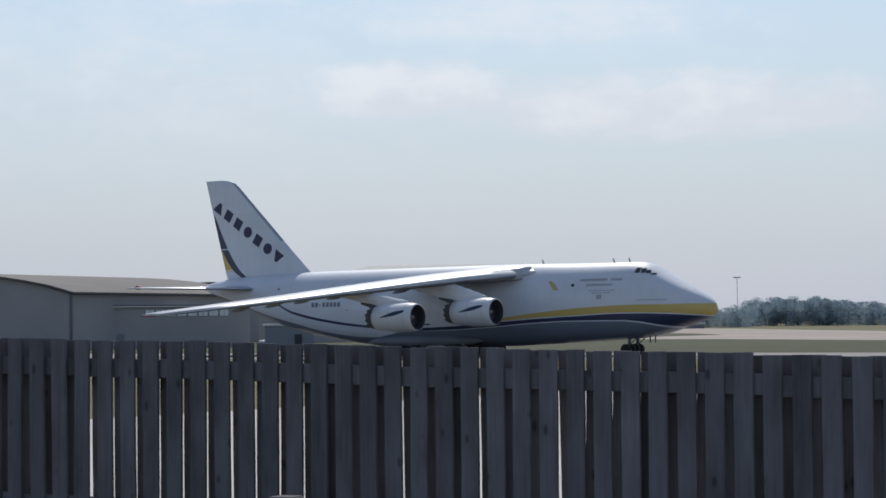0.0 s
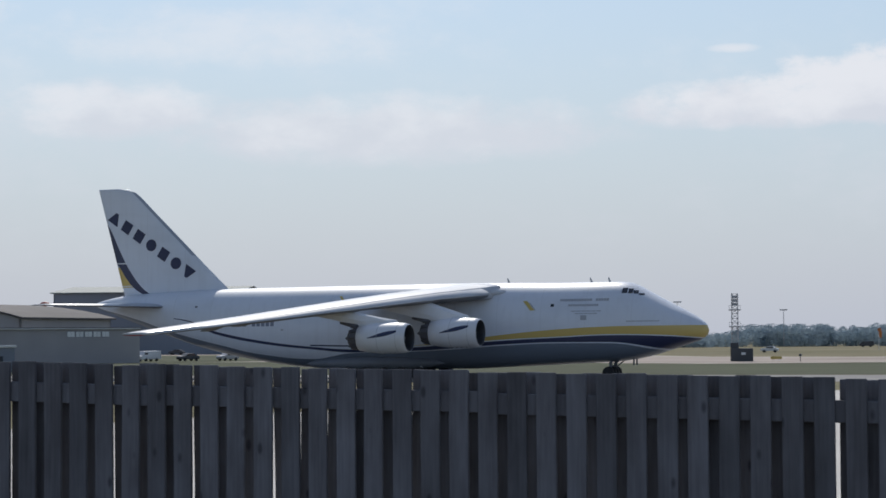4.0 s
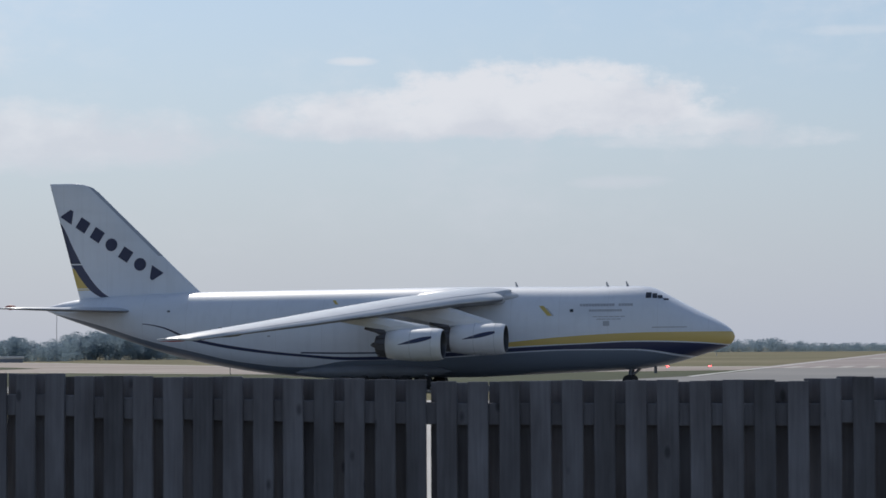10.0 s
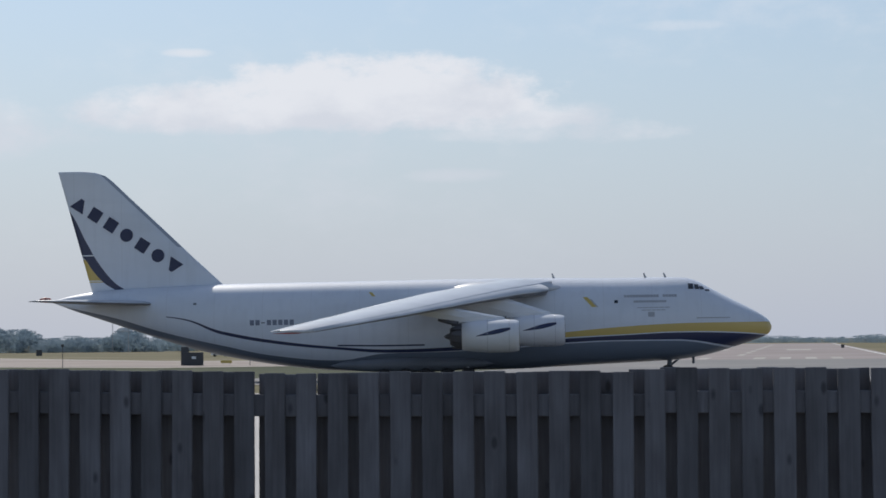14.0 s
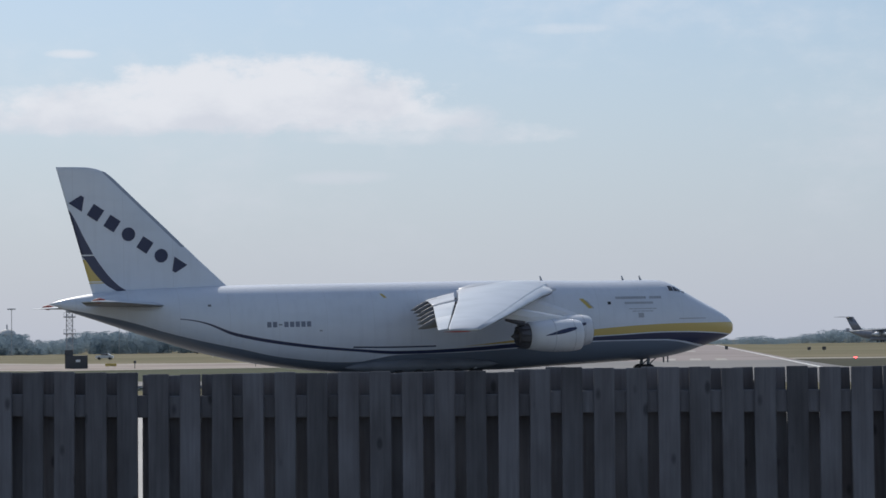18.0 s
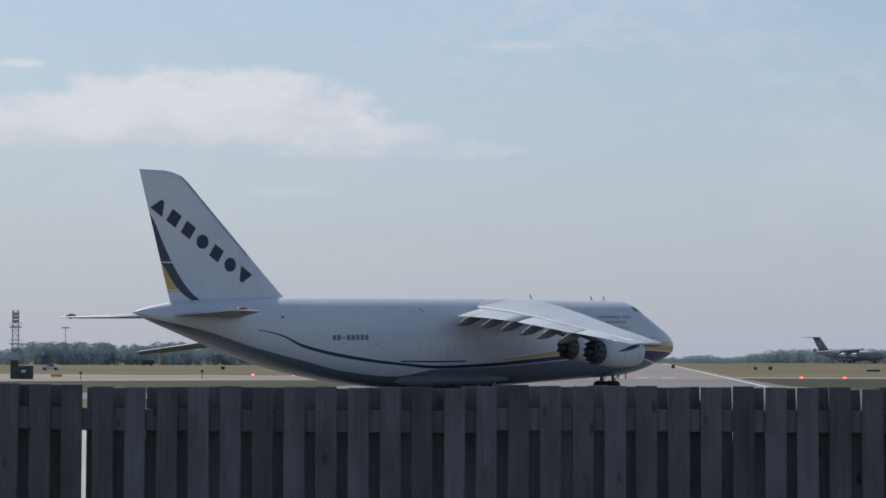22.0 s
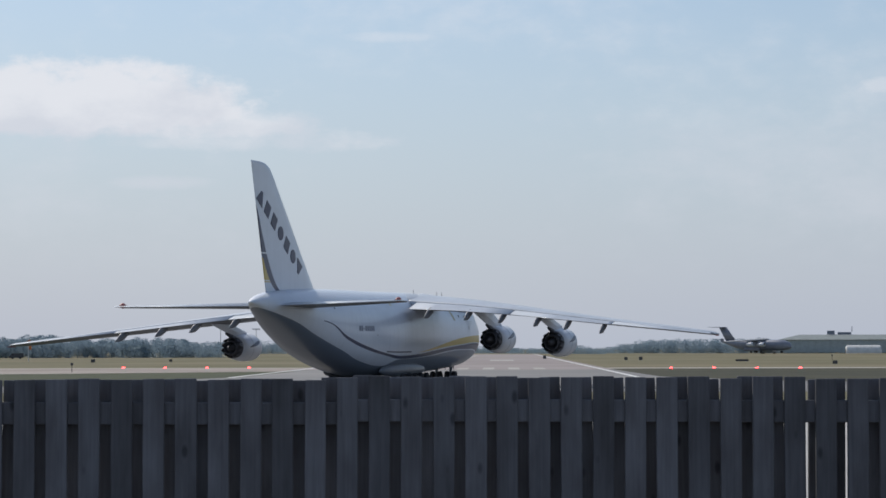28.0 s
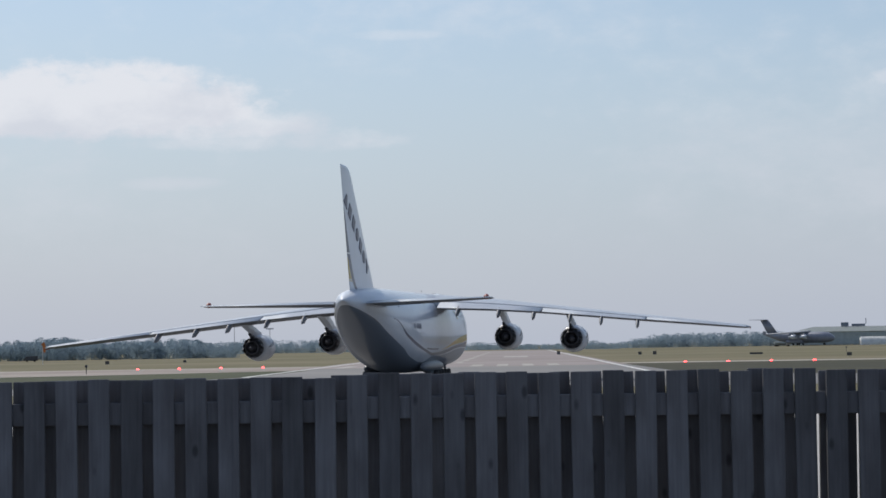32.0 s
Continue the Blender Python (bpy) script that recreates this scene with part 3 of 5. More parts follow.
    st = part("stub_post", bm, M_WOOD, None)
    st.location = (-5.97, 9.5, 2.0)
    tagged(st, "short square weathered timber post before the fence", "post")


# ---------------------------------------------------------------- the large cargo aircraft
L0 = 30.0   # metres aft of the nose at which the aircraft's own origin lies
TOP = [(0.0, 4.75), (0.25, 5.25), (0.7, 5.65), (1.3, 6.05), (2.4, 6.65), (3.5, 7.2), (5.0, 8.0), (6.2, 8.65), (7.2, 9.19), (8.2, 9.46), (9.5, 9.52), (14.3, 9.52), (21, 9.62), (26, 9.66), (36, 9.62), (49.4, 9.57), (54.8, 9.5), (60.2, 9.32), (64.5, 9.05), (67, 8.65), (68.4, 8.3), (68.97, 8.1)]
BOT = [(0.0, 4.6), (0.25, 4.1), (0.7, 3.8), (1.3, 3.55), (2.4, 3.2), (3.5, 2.85), (6.2, 2.1), (8.9, 1.68), (14.3, 1.42), (21, 1.15), (25, 1.0), (38, 1.0), (42, 1.15), (45, 1.45), (49.4, 2.1), (54.8, 3.26), (60.2, 4.97), (64.5, 6.45), (67, 7.3), (68.4, 7.85), (68.97, 8.04)]
WID = [(0.0, 0.05), (0.25, 0.65), (0.7, 1.1), (1.3, 1.5), (2.4, 2.05), (3.5, 2.45), (5.0, 2.85), (6.2, 3.08), (8.9, 3.4), (12, 3.6), (21, 3.65), (44, 3.65), (49.4, 3.5), (54.8, 3.1), (60.2, 2.45), (64.5, 1.55), (67, 0.85), (68.4, 0.35), (68.97, 0.05)]


def fus(s):
    t, b, w = smooth_interp(s, TOP), smooth_interp(s, BOT), smooth_interp(s, WID)
    return t, b, w, b + 0.46 * (t - b)


def fus_y(s, z, out=0.0):
    """Half the width of the fuselage at a station and height."""
    t, b, w, c = fus(s)
    k = (z - c) / (t - c) if z > c else (c - z) / (c - b)
    k = min(0.999, abs(k))
    n = 2.25 if z > c else 2.6
    return w * (1 - k**n) ** (1 / n) + out


def curve_node(nt, src, pts, sx, sy):
    n = nt.nodes.new("ShaderNodeFloatCurve")
    c = n.mapping.curves[0]
    pts = [(min(1, max(0, a / sx)), min(1, max(0, b / sy))) for a, b in pts]
    c.points[0].location, c.points[1].location = pts[0], pts[-1]
    for p in pts[1:-1]:
        c.points.new(*p)
    for p in c.points:
        p.handle_type = "AUTO_CLAMPED"
    n.mapping.update()
    nt.links.new(src, n.inputs["Value"])
    return n.outputs[0]


def livery(name, build):
    """White aircraft paint with masks laid on in the aircraft's own metres."""
    m = bpy.data.materials.new(name)
    m.use_nodes = True
    nt = m.node_tree
    n, l = nt.nodes, nt.links
    b = n["Principled BSDF"]
    b.inputs["Roughness"].default_value = 0.46
    b.inputs["Coat Weight"].default_value, b.inputs["Coat Roughness"].default_value = 0.5, 0.12
    tc = n.new("ShaderNodeTexCoord")
    sep = n.new("ShaderNodeSeparateXYZ")
    l.new(tc.outputs["Object"], sep.inputs[0])

    def mth(op, a, c=None):
        k = n.new("ShaderNodeMath")
        k.operation = op
        for i, v in enumerate((a, c)):
            if v is None:
                continue
            if isinstance(v, (int, float)):
                k.inputs[i].default_value = v
            else:
                l.new(v, k.inputs[i])
        return k.outputs[0]

    s = mth("SUBTRACT", L0, sep.outputs[0])
    sn = mth("DIVIDE", s, 70.0)
    zn = mth("DIVIDE", sep.outputs[2], 25.0)
    t1 = n.new("ShaderNodeTexNoise")
    t1.inputs["Scale"].default_value, t1.inputs["Detail"].default_value = 0.35, 6.0
    mp = n.new("ShaderNodeMapping")
    mp.inputs["Scale"].default_value = (0.3, 1, 1)
    l.new(tc.outputs["Object"], mp.inputs[0])
    l.new(mp.outputs[0], t1.inputs["Vector"])
    mix = n.new("ShaderNodeMix")
    mix.data_type = "RGBA"
    mix.inputs["A"].default_value, mix.inputs["B"].default_value = (0.64, 0.685, 0.755, 1), (0.755, 0.795, 0.86, 1)
    l.new(t1.outputs["Fac"], mix.inputs["Factor"])
    state = {"c": mix.outputs["Result"]}

    # skin joints: thin darker lines every few metres
    fr = mth("ABSOLUTE", mth("SUBTRACT", mth("FRACT", mth("DIVIDE", s, 4.6)), 0.5))
    joint = mth("MULTIPLY", mth("LESS_THAN", fr, 0.006), 0.22)

    def lay(mask, rgb):
        x = n.new("ShaderNodeMix")
        x.data_type = "RGBA"
        l.new(mask, x.inputs["Factor"])
        l.new(state["c"], x.inputs["A"])
        x.inputs["B"].default_value = (*rgb, 1)
        state["c"] = x.outputs["Result"]

    lay(joint, (0.45, 0.46, 0.48))
    # grime: faint streaks that rain has drawn down the skin, and broad dull patches
    for stretch, lo, hi, k in (((1.6, 1.6, 0.16), 0.5, 0.8, 0.17), ((0.12, 0.4, 0.4), 0.48, 0.72, 0.22)):
        gm = n.new("ShaderNodeMapping")
        gm.inputs["Scale"].default_value = stretch
        l.new(tc.outputs["Object"], gm.inputs[0])
        gt = n.new("ShaderNodeTexNoise")
        gt.inputs["Scale"].default_value, gt.inputs["Detail"].default_value = 1.0, 4.0
        l.new(gm.outputs[0], gt.inputs["Vector"])
        gr = n.new("ShaderNodeMapRange")
        l.new(gt.outputs["Fac"], gr.inputs[0])
        for q, v in enumerate((lo, hi, 0.0, k)):
            gr.inputs[q + 1].default_value = v
        lay(gr.outputs[0], (0.42, 0.445, 0.49))
    build(nt, mth, s, sn, sep.outputs[2], zn, lay)
    l.new(state["c"], b.inputs["Base Color"])
    return m


NAVY, GOLD, SLATE = (0.024, 0.032, 0.085), (0.62, 0.45, 0.13), (0.17, 0.205, 0.26)


def body_masks(nt, mth, s, sn, z, zn, lay):
    def c(pts):
        return mth("MULTIPLY", curve_node(nt, sn, pts, 70.0, 10.0), 10.0)
    yt = c([(0, 5.15), (3.5, 5.14), (8.9, 5.1), (14.3, 4.86), (19.7, 4.42), (25, 3.84), (31, 3.3), (40, 2.9), (70, 2.9)])
    yb = c([(0, 3.9), (3.5, 4.2), (8.9, 4.34), (14.3, 4.14), (19.7, 3.93), (25, 3.6), (31, 3.3), (40, 2.95), (70, 2.95)])
    bt = c([(0, 3.8), (3.5, 4.1), (8.9, 4.24), (14.3, 4.05), (19.7, 3.82), (25, 3.5), (30, 3.2), (36, 3.05), (41, 3.35), (46.7, 4.0), (52, 4.98), (57.5, 6.5), (70, 6.6)])
    bb = c([(0, 2.5), (4, 2.9), (8.9, 3.58), (14.3, 3.6), (19.7, 3.44), (25, 3.1), (30, 2.85), (36, 2.75), (41, 3.1), (46.7, 3.7), (52, 4.68), (57.5, 6.42), (70, 6.7)])
    gt = c([(0, 2.0), (5, 2.85), (8.9, 3.46), (14.3, 3.5), (19.7, 3.34), (25, 3.0), (30, 2.78), (37, 2.66), (39, 2.35), (41, 2.1), (46.7, 2.55), (52, 3.62), (57.5, 4.92), (63, 6.55), (70, 8.1)])
    w2 = c([(0, 3.4), (30, 3.45), (36, 3.42), (41, 3.5), (45, 3.62), (70, 3.9)])
    inside = lambda hi, lo: mth("MULTIPLY", mth("LESS_THAN", z, hi), mth("GREATER_THAN", z, lo))
    lay(inside(yt, yb), GOLD)
    lay(mth("MULTIPLY", inside(bt, bb), mth("LESS_THAN", s, 57.5)), NAVY)
    thin = mth("MULTIPLY", mth("LESS_THAN", mth("ABSOLUTE", mth("SUBTRACT", z, w2)), 0.07), mth("MULTIPLY", mth("GREATER_THAN", s, 33.0), mth("LESS_THAN", s, 41.2)))
    lay(thin, NAVY)
    lay(mth("LESS_THAN", z, gt), SLATE)


def fin_masks(nt, mth, s, sn, z, zn, lay):
    def c(pts):
        return mth("MULTIPLY", curve_node(nt, zn, pts, 25.0, 70.0), 70.0)
    c1 = c([(0, 60.7), (8.7, 61.3), (9.8, 62.75), (11.5, 64.2), (13.9, 65.6), (16.2, 66.75), (18, 68), (25, 70)])
    c2 = c([(0, 61.6), (8.7, 62.2), (9.8, 63.8), (11.0, 64.9), (12.2, 65.75), (13.4, 67.2), (14, 68.5), (25, 70)])
    lay(mth("MULTIPLY", mth("GREATER_THAN", s, c1), mth("LESS_THAN", s, c2)), NAVY)
    lay(mth("MULTIPLY", mth("GREATER_THAN", s, c2), mth("MULTIPLY", mth("LESS_THAN", z, 12.1), mth("GREATER_THAN", z, 9.9))), GOLD)
    line = mth("MULTIPLY", mth("LESS_THAN", mth("ABSOLUTE", mth("SUBTRACT", z, 12.5)), 0.06), mth("GREATER_THAN", s, c1))
    lay(line, (0.75, 0.76, 0.77))
    line = mth("MULTIPLY", mth("LESS_THAN", mth("ABSOLUTE", mth("SUBTRACT", z, 10.05)), 0.05), mth("GREATER_THAN", s, c2))
    lay(line, (0.75, 0.76, 0.77))
    boot = mth("MULTIPLY", mth("LESS_THAN", mth("SUBTRACT", s, mth("ADD", mth("MULTIPLY", z, 1.04), 42.45)), 0.55), mth("GREATER_THAN", z, 13.2))
    lay(boot, (0.34, 0.38, 0.45))


M_BODY = livery("fuselage_livery", body_masks)
M_FIN = livery("fin_livery", fin_masks)


def foil(le, chord, thick, c0=0.0, c1=1.0, seg=9, camber=0.02):
    """A ring of (s, height) round a wing section between two fractions of its chord."""
    def half(u):
        return 5 * thick * (0.2969 * math.sqrt(u) - 0.126 * u - 0.3516 * u * u + 0.2843 * u**3 - 0.1036 * u**4)
    us = [c0 + (c1 - c0) * (1 - math.cos(math.pi * k / seg)) / 2 for k in range(seg + 1)]
    up = [(le + chord * u, chord * (camber * 4 * u * (1 - u)) + chord * half(u) + 0.006) for u in us]
    lo = [(le + chord * u, chord * (camber * 4 * u * (1 - u)) - chord * half(u) - 0.006) for u in us]
    return up + list(reversed(lo))


W_LE = [(2.0, 19.9), (3.5, 20.8), (36.1, 40.6), (36.65, 41.4)]
W_TE = [(2.0, 33.8), (3.5, 34.0), (15.0, 37.2), (36.1, 44.2), (36.65, 44.0)]
W_Z = [(2.0, 8.68), (3.5, 8.5), (9.0, 8.0), (15.0, 7.3), (25.0, 6.02), (36.65, 4.66)]
W_T = [(2.0, 0.125), (3.5, 0.12), (15.0, 0.11), (36.1, 0.10), (36.65, 0.04)]
H_LE = [(0.6, 57.8), (13.3, 65.3), (13.6, 66.0)]
H_TE = [(0.6, 65.6), (13.3, 68.5), (13.6, 68.4)]


def twist(y):
    """The wing's incidence, washed out towards the tip."""
    return interp(y, [(2.0, 0.055), (15.0, 0.03), (36.65, -0.006)])


def wing_piece(name, side, y0, y1, c0, c1, mat, parent, dz=0.0, label="", tables=None, seg=9):
    le, te, zz, tt = tables or (W_LE, W_TE, W_Z, W_T)
    cuts = [y0] + [k[0] for k in (le + zz) if y0 < k[0] < y1] + [y1]
    cuts = sorted(set(cuts))
    fine = []
    for a, b in zip(cuts, cuts[1:]):
        fine += [a, (a + b) / 2]
    fine.append(cuts[-1])
    bm = bmesh.new()
    rings = []
    for y in fine:
        a, b = interp(y, le), interp(y, te)
        z, t = interp(y, zz), interp(y, tt)
        rings.append([Vector((L0 - s, side * y, z + h + dz - (s - a) * (-0.008 if tables else twist(y)))) for s, h in foil(a, b - a, t, c0, c1, seg)])
    loft(bm, rings)
    bm.normal_update()
    for f in bm.faces:      # darker grey on the faces that point down
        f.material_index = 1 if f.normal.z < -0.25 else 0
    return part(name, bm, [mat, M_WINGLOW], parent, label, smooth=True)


def skin_patch(name, parent, s0, s1, z0, z1, side, mat, shear=0.0, out=0.025, nu=4, nv=2, label=""):
    """A painted or glazed panel laid on the fuselage's side."""
    bm = bmesh.new()
    rows = []
    for j in range(nv + 1):
        z = z0 + (z1 - z0) * j / nv
        row = []
        for i in range(nu + 1):
            s = s0 + (s1 - s0) * i / nu + shear * (z - z0)
            row.append(bm.verts.new((L0 - s, side * fus_y(s, z, out), z)))
        rows.append(row)
    for a, b in zip(rows, rows[1:]):
        for i in range(nu):
            bm.faces.new((a[i], a[i + 1], b[i + 1], b[i]))
    bmesh.ops.recalc_face_normals(bm, faces=bm.faces)
    for f in bm.faces:
        if f.normal.y * side < 0:
            f.normal_flip()
    return part(name, bm, mat, parent, label)


def wheel_bm(r, w):
    bm = bmesh.new()
    revolve(bm, [(-w / 2, 0.01), (-w / 2, r * 0.55), (-w / 2, r * 0.9), (-w * 0.36, r), (w * 0.36, r), (w / 2, r * 0.9), (w / 2, r * 0.55), (w / 2, 0.01)], 20, Matrix.Rotation(math.pi / 2, 4, "Z"))
    return bm


def build_engine(plane, s_front, y, z, side):
    """A high-bypass turbofan: cowl with a hollow intake, fan, spinner, exhaust core with petals, pylon."""
    at = Matrix.Translation((L0 - s_front, side * y, z))
    bm = bmesh.new()
    revolve(bm, [(0.03, 1.26), (0.0, 1.32), (-0.35, 1.41), (-1.2, 1.47), (-2.6, 1.47), (-3.9, 1.36), (-5.0, 1.19), (-5.0, 1.12), (-3.8, 1.2), (-1.5, 1.24)], 32)
    eng = part("engine", bm, M_WHITE, plane, "white engine cowl", smooth=True)
    eng.matrix_basis = at
    bm = bmesh.new()
    revolve(bm, [(0.028, 1.262), (0.06, 1.24), (0.06, 1.215), (0.0, 1.18), (-0.3, 1.16), (-0.6, 1.16), (-1.2, 1.22)], 32)
    part("intake_lip", bm, M_CARDARK, eng, "dark intake lip and duct", smooth=True)
    # seams round the cowl and the latches of its lower doors
    for x, r in ((-0.85, 1.455), (-2.75, 1.475)):
        bm = bmesh.new()
        revolve(bm, [(x + 0.025, r - 0.02), (x + 0.02, r + 0.008), (x - 0.02, r + 0.008), (x - 0.025, r - 0.02)], 32)
        part("cowl_seam", bm, M_WINGTOP, eng, "grey seam round the cowl", smooth=True)
    for k in range(3):
        bm = box_bm(-1.25 - 0.5 * k, side * 0.42, -1.4, 0.16, 0.12, 0.05, bevel=0.015)
        part("cowl_latch", bm, M_GREYBELLY, eng)
    bm = bmesh.new()
    for k in range(24):
        m = Matrix.Rotation(2 * math.pi * k / 24, 4, "X") @ Matrix.Translation((-0.9, 0, 0.7)) @ Matrix.Rotation(radians(38), 4, "Z")
        add_box(bm, 0, 0, 0, 0.03, 0.22, 0.92, m)
    revolve(bm, [(-1.1, 0.0), (-1.1, 1.21)], 24)
    part("fan", bm, M_DARKMETAL, eng)
    bm = bmesh.new()
    revolve(bm, [(-0.35, 0.01), (-0.5, 0.16), (-0.8, 0.28), (-1.0, 0.33)], 20)
    part("spinner", bm, M_LIGHTGREY, eng, smooth=True)
    bm = bmesh.new()
    revolve(bm, [(-4.2, 1.1), (-5.1, 0.96), (-5.8, 0.8), (-6.05, 0.72), (-6.0, 0.64), (-5.2, 0.62), (-5.15, 0.01)], 28)
    part("exhaust_core", bm, M_DARKMETAL, eng, "sooty exhaust core", smooth=True)
    bm = bmesh.new()
    revolve(bm, [(-5.2, 0.5), (-5.9, 0.38), (-6.4, 0.18), (-6.6, 0.02)], 18)
    part("exhaust_cone", bm, M_DARKMETAL, eng, smooth=True)
    # chevron petals round the exhaust, each narrowing to a blunt tip
    for k in range(12):
        a = 2 * math.pi * (k + 0.5) / 12
        m = Matrix.Rotation(a, 4, "X") @ Matrix.Translation((-4.95, 0, 1.09)) @ Matrix.Rotation(radians(-6 if k % 2 else -2), 4, "Y")
        bm = bmesh.new()
        loft(bm, [[m @ Vector((x, v * w, q)) for v, q in ((-1, -0.03), (1, -0.03), (1, 0.03), (-1, 0.03))] for x, w in ((0.3, 0.24), (-0.5, 0.22), (-0.95, 0.09))])
        part("exhaust_petal", bm, M_DARKMETAL, eng)
    # the dark flash on the cowl's outer side
    for sd in (-1, 1):
        bm = bmesh.new()
        rows = []
        for i in range(9):
            x = -0.75 - 3.0 * i / 8
            zc = 0.62 - 0.62 * i / 8
            w = 0.2 * math.sin(math.pi * (0.08 + 0.8 * (1 - i / 8)) ** 1.3)
            r = interp(-x, [(0.35, 1.41), (1.2, 1.47), (2.6, 1.47), (3.9, 1.36)]) + 0.02
            rows.append([bm.verts.new((x, sd * math.sqrt(max(0.1, r * r - q * q)), q)) for q in (zc - w, zc, zc + w)])
        for a, b in zip(rows, rows[1:]):
            for i in range(2):
                bm.faces.new((a[i], a[i + 1], b[i + 1], b[i]))
        bmesh.ops.recalc_face_normals(bm, faces=bm.faces)
        part("cowl_flash", bm, M_BLUE, eng, "dark painted flash")
    # pylon up to the wing
    zw = interp(y, W_Z)
    le, te = interp(y, W_LE), interp(y, W_TE)
    bm = bmesh.new()
    secs = [(s_front + 0.9, s_front + 6.0, z + 1.25, 0.24), (s_front + 1.3, s_front + 7.4, z + 1.68, 0.3), (le + 0.5, le + 0.72 * (te - le), zw - 0.35, 0.22)]
    rings = []
    for a, b, zz, w in secs:
        rings.append([Vector((L0 - (a + (b - a) * u), side * y + v * w, zz)) for u, v in ((0, 0.15), (0.15, 0.9), (0.6, 1), (1, 0.15), (1, -0.15), (0.6, -1), (0.15, -0.9), (0, -0.15))])
    loft(bm, rings)
    py = part("pylon", bm, M_WHITE, plane, smooth=False)
    bm = bmesh.new()
    add_tube(bm, (L0 - s_front - 5.3, side * y, z + 1.12), (L0 - s_front - 7.1, side * y, z + 1.5), 0.27, 0.12, 10)
    part("pylon_fairing", bm, M_DARKMETAL, py, "sooty pylon tail fairing", smooth=True)


NOSE_WHEELS = []


def build_aircraft():
    plane = empty("cargo_aircraft", Matrix.Identity(4), "huge white four-engined cargo jet with yellow, navy and grey stripes, taxiing", "aircraft")
    # fuselage
    bm = bmesh.new()
    stations = [0.0, 0.1, 0.25, 0.45, 0.7, 1.0, 1.3, 1.8, 2.4, 3.0, 3.5, 4.2, 5.0, 5.6, 6.2, 6.8, 7.4, 8.0, 8.6, 9.5] + [10.5 + 1.5 * k for k in range(36)] + [64.5, 65.5, 66.5, 67.3, 68.0, 68.4, 68.7, 68.97]
    rings = []
    for s in stations:
        t, b, w, c = fus(s)
        ring = []
        for i in range(48):
            a = 2 * math.pi * i / 48
            ca, sa = math.cos(a), math.sin(a)
            n = 2.25 if sa > 0 else 2.6
            ring.append(Vector((L0 - s, w * math.copysign(abs(ca) ** (2 / n), ca), c + (t - c if sa > 0 else c - b) * math.copysign(abs(sa) ** (2 / n), sa))))
        rings.append(ring)
    loft(bm, rings)
    fuselage = part("fuselage", bm, M_BODY, plane, smooth=True)
    # gear sponsons
    for side in (-1, 1):
        bm = bmesh.new()
        rings = []
        for k in range(15):
            u = k / 14
            s = 26.5 + 15.5 * u
            g = math.sin(math.pi * u) ** 0.45 + 0.001
            rings.append([Vector((L0 - s, side * (2.9 + 0.66 * g * math.cos(2 * math.pi * i / 16)), 1.6 + 0.72 * g * math.sin(2 * math.pi * i / 16))) for i in range(16)])
        loft(bm, rings)
        part("gear_sponson", bm, M_GREYBELLY, plane, "grey gear fairing", smooth=True)
    # fairing over the wing's centre section
    bm = bmesh.new()
    rings = []
    for k in range(17):
        u = k / 16
        s = 19.2 + 12.0 * u
        g = math.sin(math.pi * min(1.0, max(0.0, u))) ** 0.5 + 0.001
        rings.append([Vector((L0 - s, 3.6 * g ** 0.5 * math.cos(2 * math.pi * i / 24), 8.6 + 1.02 * g * math.sin(2 * math.pi * i / 24))) for i in range(24)])
    loft(bm, rings)
    part("wing_fairing", bm, M_WINGTOP, plane, "pale fairing over the wing roots", smooth=True)
    # wings
    for side in (-1, 1):
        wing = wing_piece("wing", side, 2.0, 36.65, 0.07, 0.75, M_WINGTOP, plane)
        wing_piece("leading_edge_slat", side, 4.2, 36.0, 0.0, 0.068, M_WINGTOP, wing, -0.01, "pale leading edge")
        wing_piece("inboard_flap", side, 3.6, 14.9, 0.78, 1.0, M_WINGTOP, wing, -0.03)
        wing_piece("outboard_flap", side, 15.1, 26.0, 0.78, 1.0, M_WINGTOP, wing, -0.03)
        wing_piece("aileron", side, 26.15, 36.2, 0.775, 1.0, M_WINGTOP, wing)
        bm = bmesh.new()
        tz = interp(36.65, W_Z)
        revolve(bm, [(L0 - 41.6, 0.01), (L0 - 42.0, 0.05), (L0 - 42.8, 0.06), (L0 - 43.9, 0.01)], 10, Matrix.Translation((0, side * 36.62, tz - 0.08)))
        part("wing_tip", bm, M_RED, wing, "red-painted wing tip", smooth=True)
        for y in (5.9, 10.4, 14.2, 18.1, 21.4, 25.2):
            te, z = interp(y, W_TE), interp(y, W_Z)
            c = te - interp(y, W_LE)
            zz = z - twist(y) * c * 0.85 - 0.28
            bm = bmesh.new()
            revolve(bm, [(2.0, 0.02), (1.4, 0.12), (0.3, 0.24), (-0.9, 0.27), (-1.8, 0.15), (-2.4, 0.02)], 10, Matrix.Translation((L0 - te + 0.7, side * y, zz)) @ Matrix.Rotation(radians(-17), 4, "Y") @ Matrix.Diagonal((1, 0.7, 1.5, 1)))
            # shade under the wing put into the fairings' colour with the underside grey
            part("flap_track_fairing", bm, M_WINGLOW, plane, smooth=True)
    # tail
    bm = bmesh.new()
    rings = []
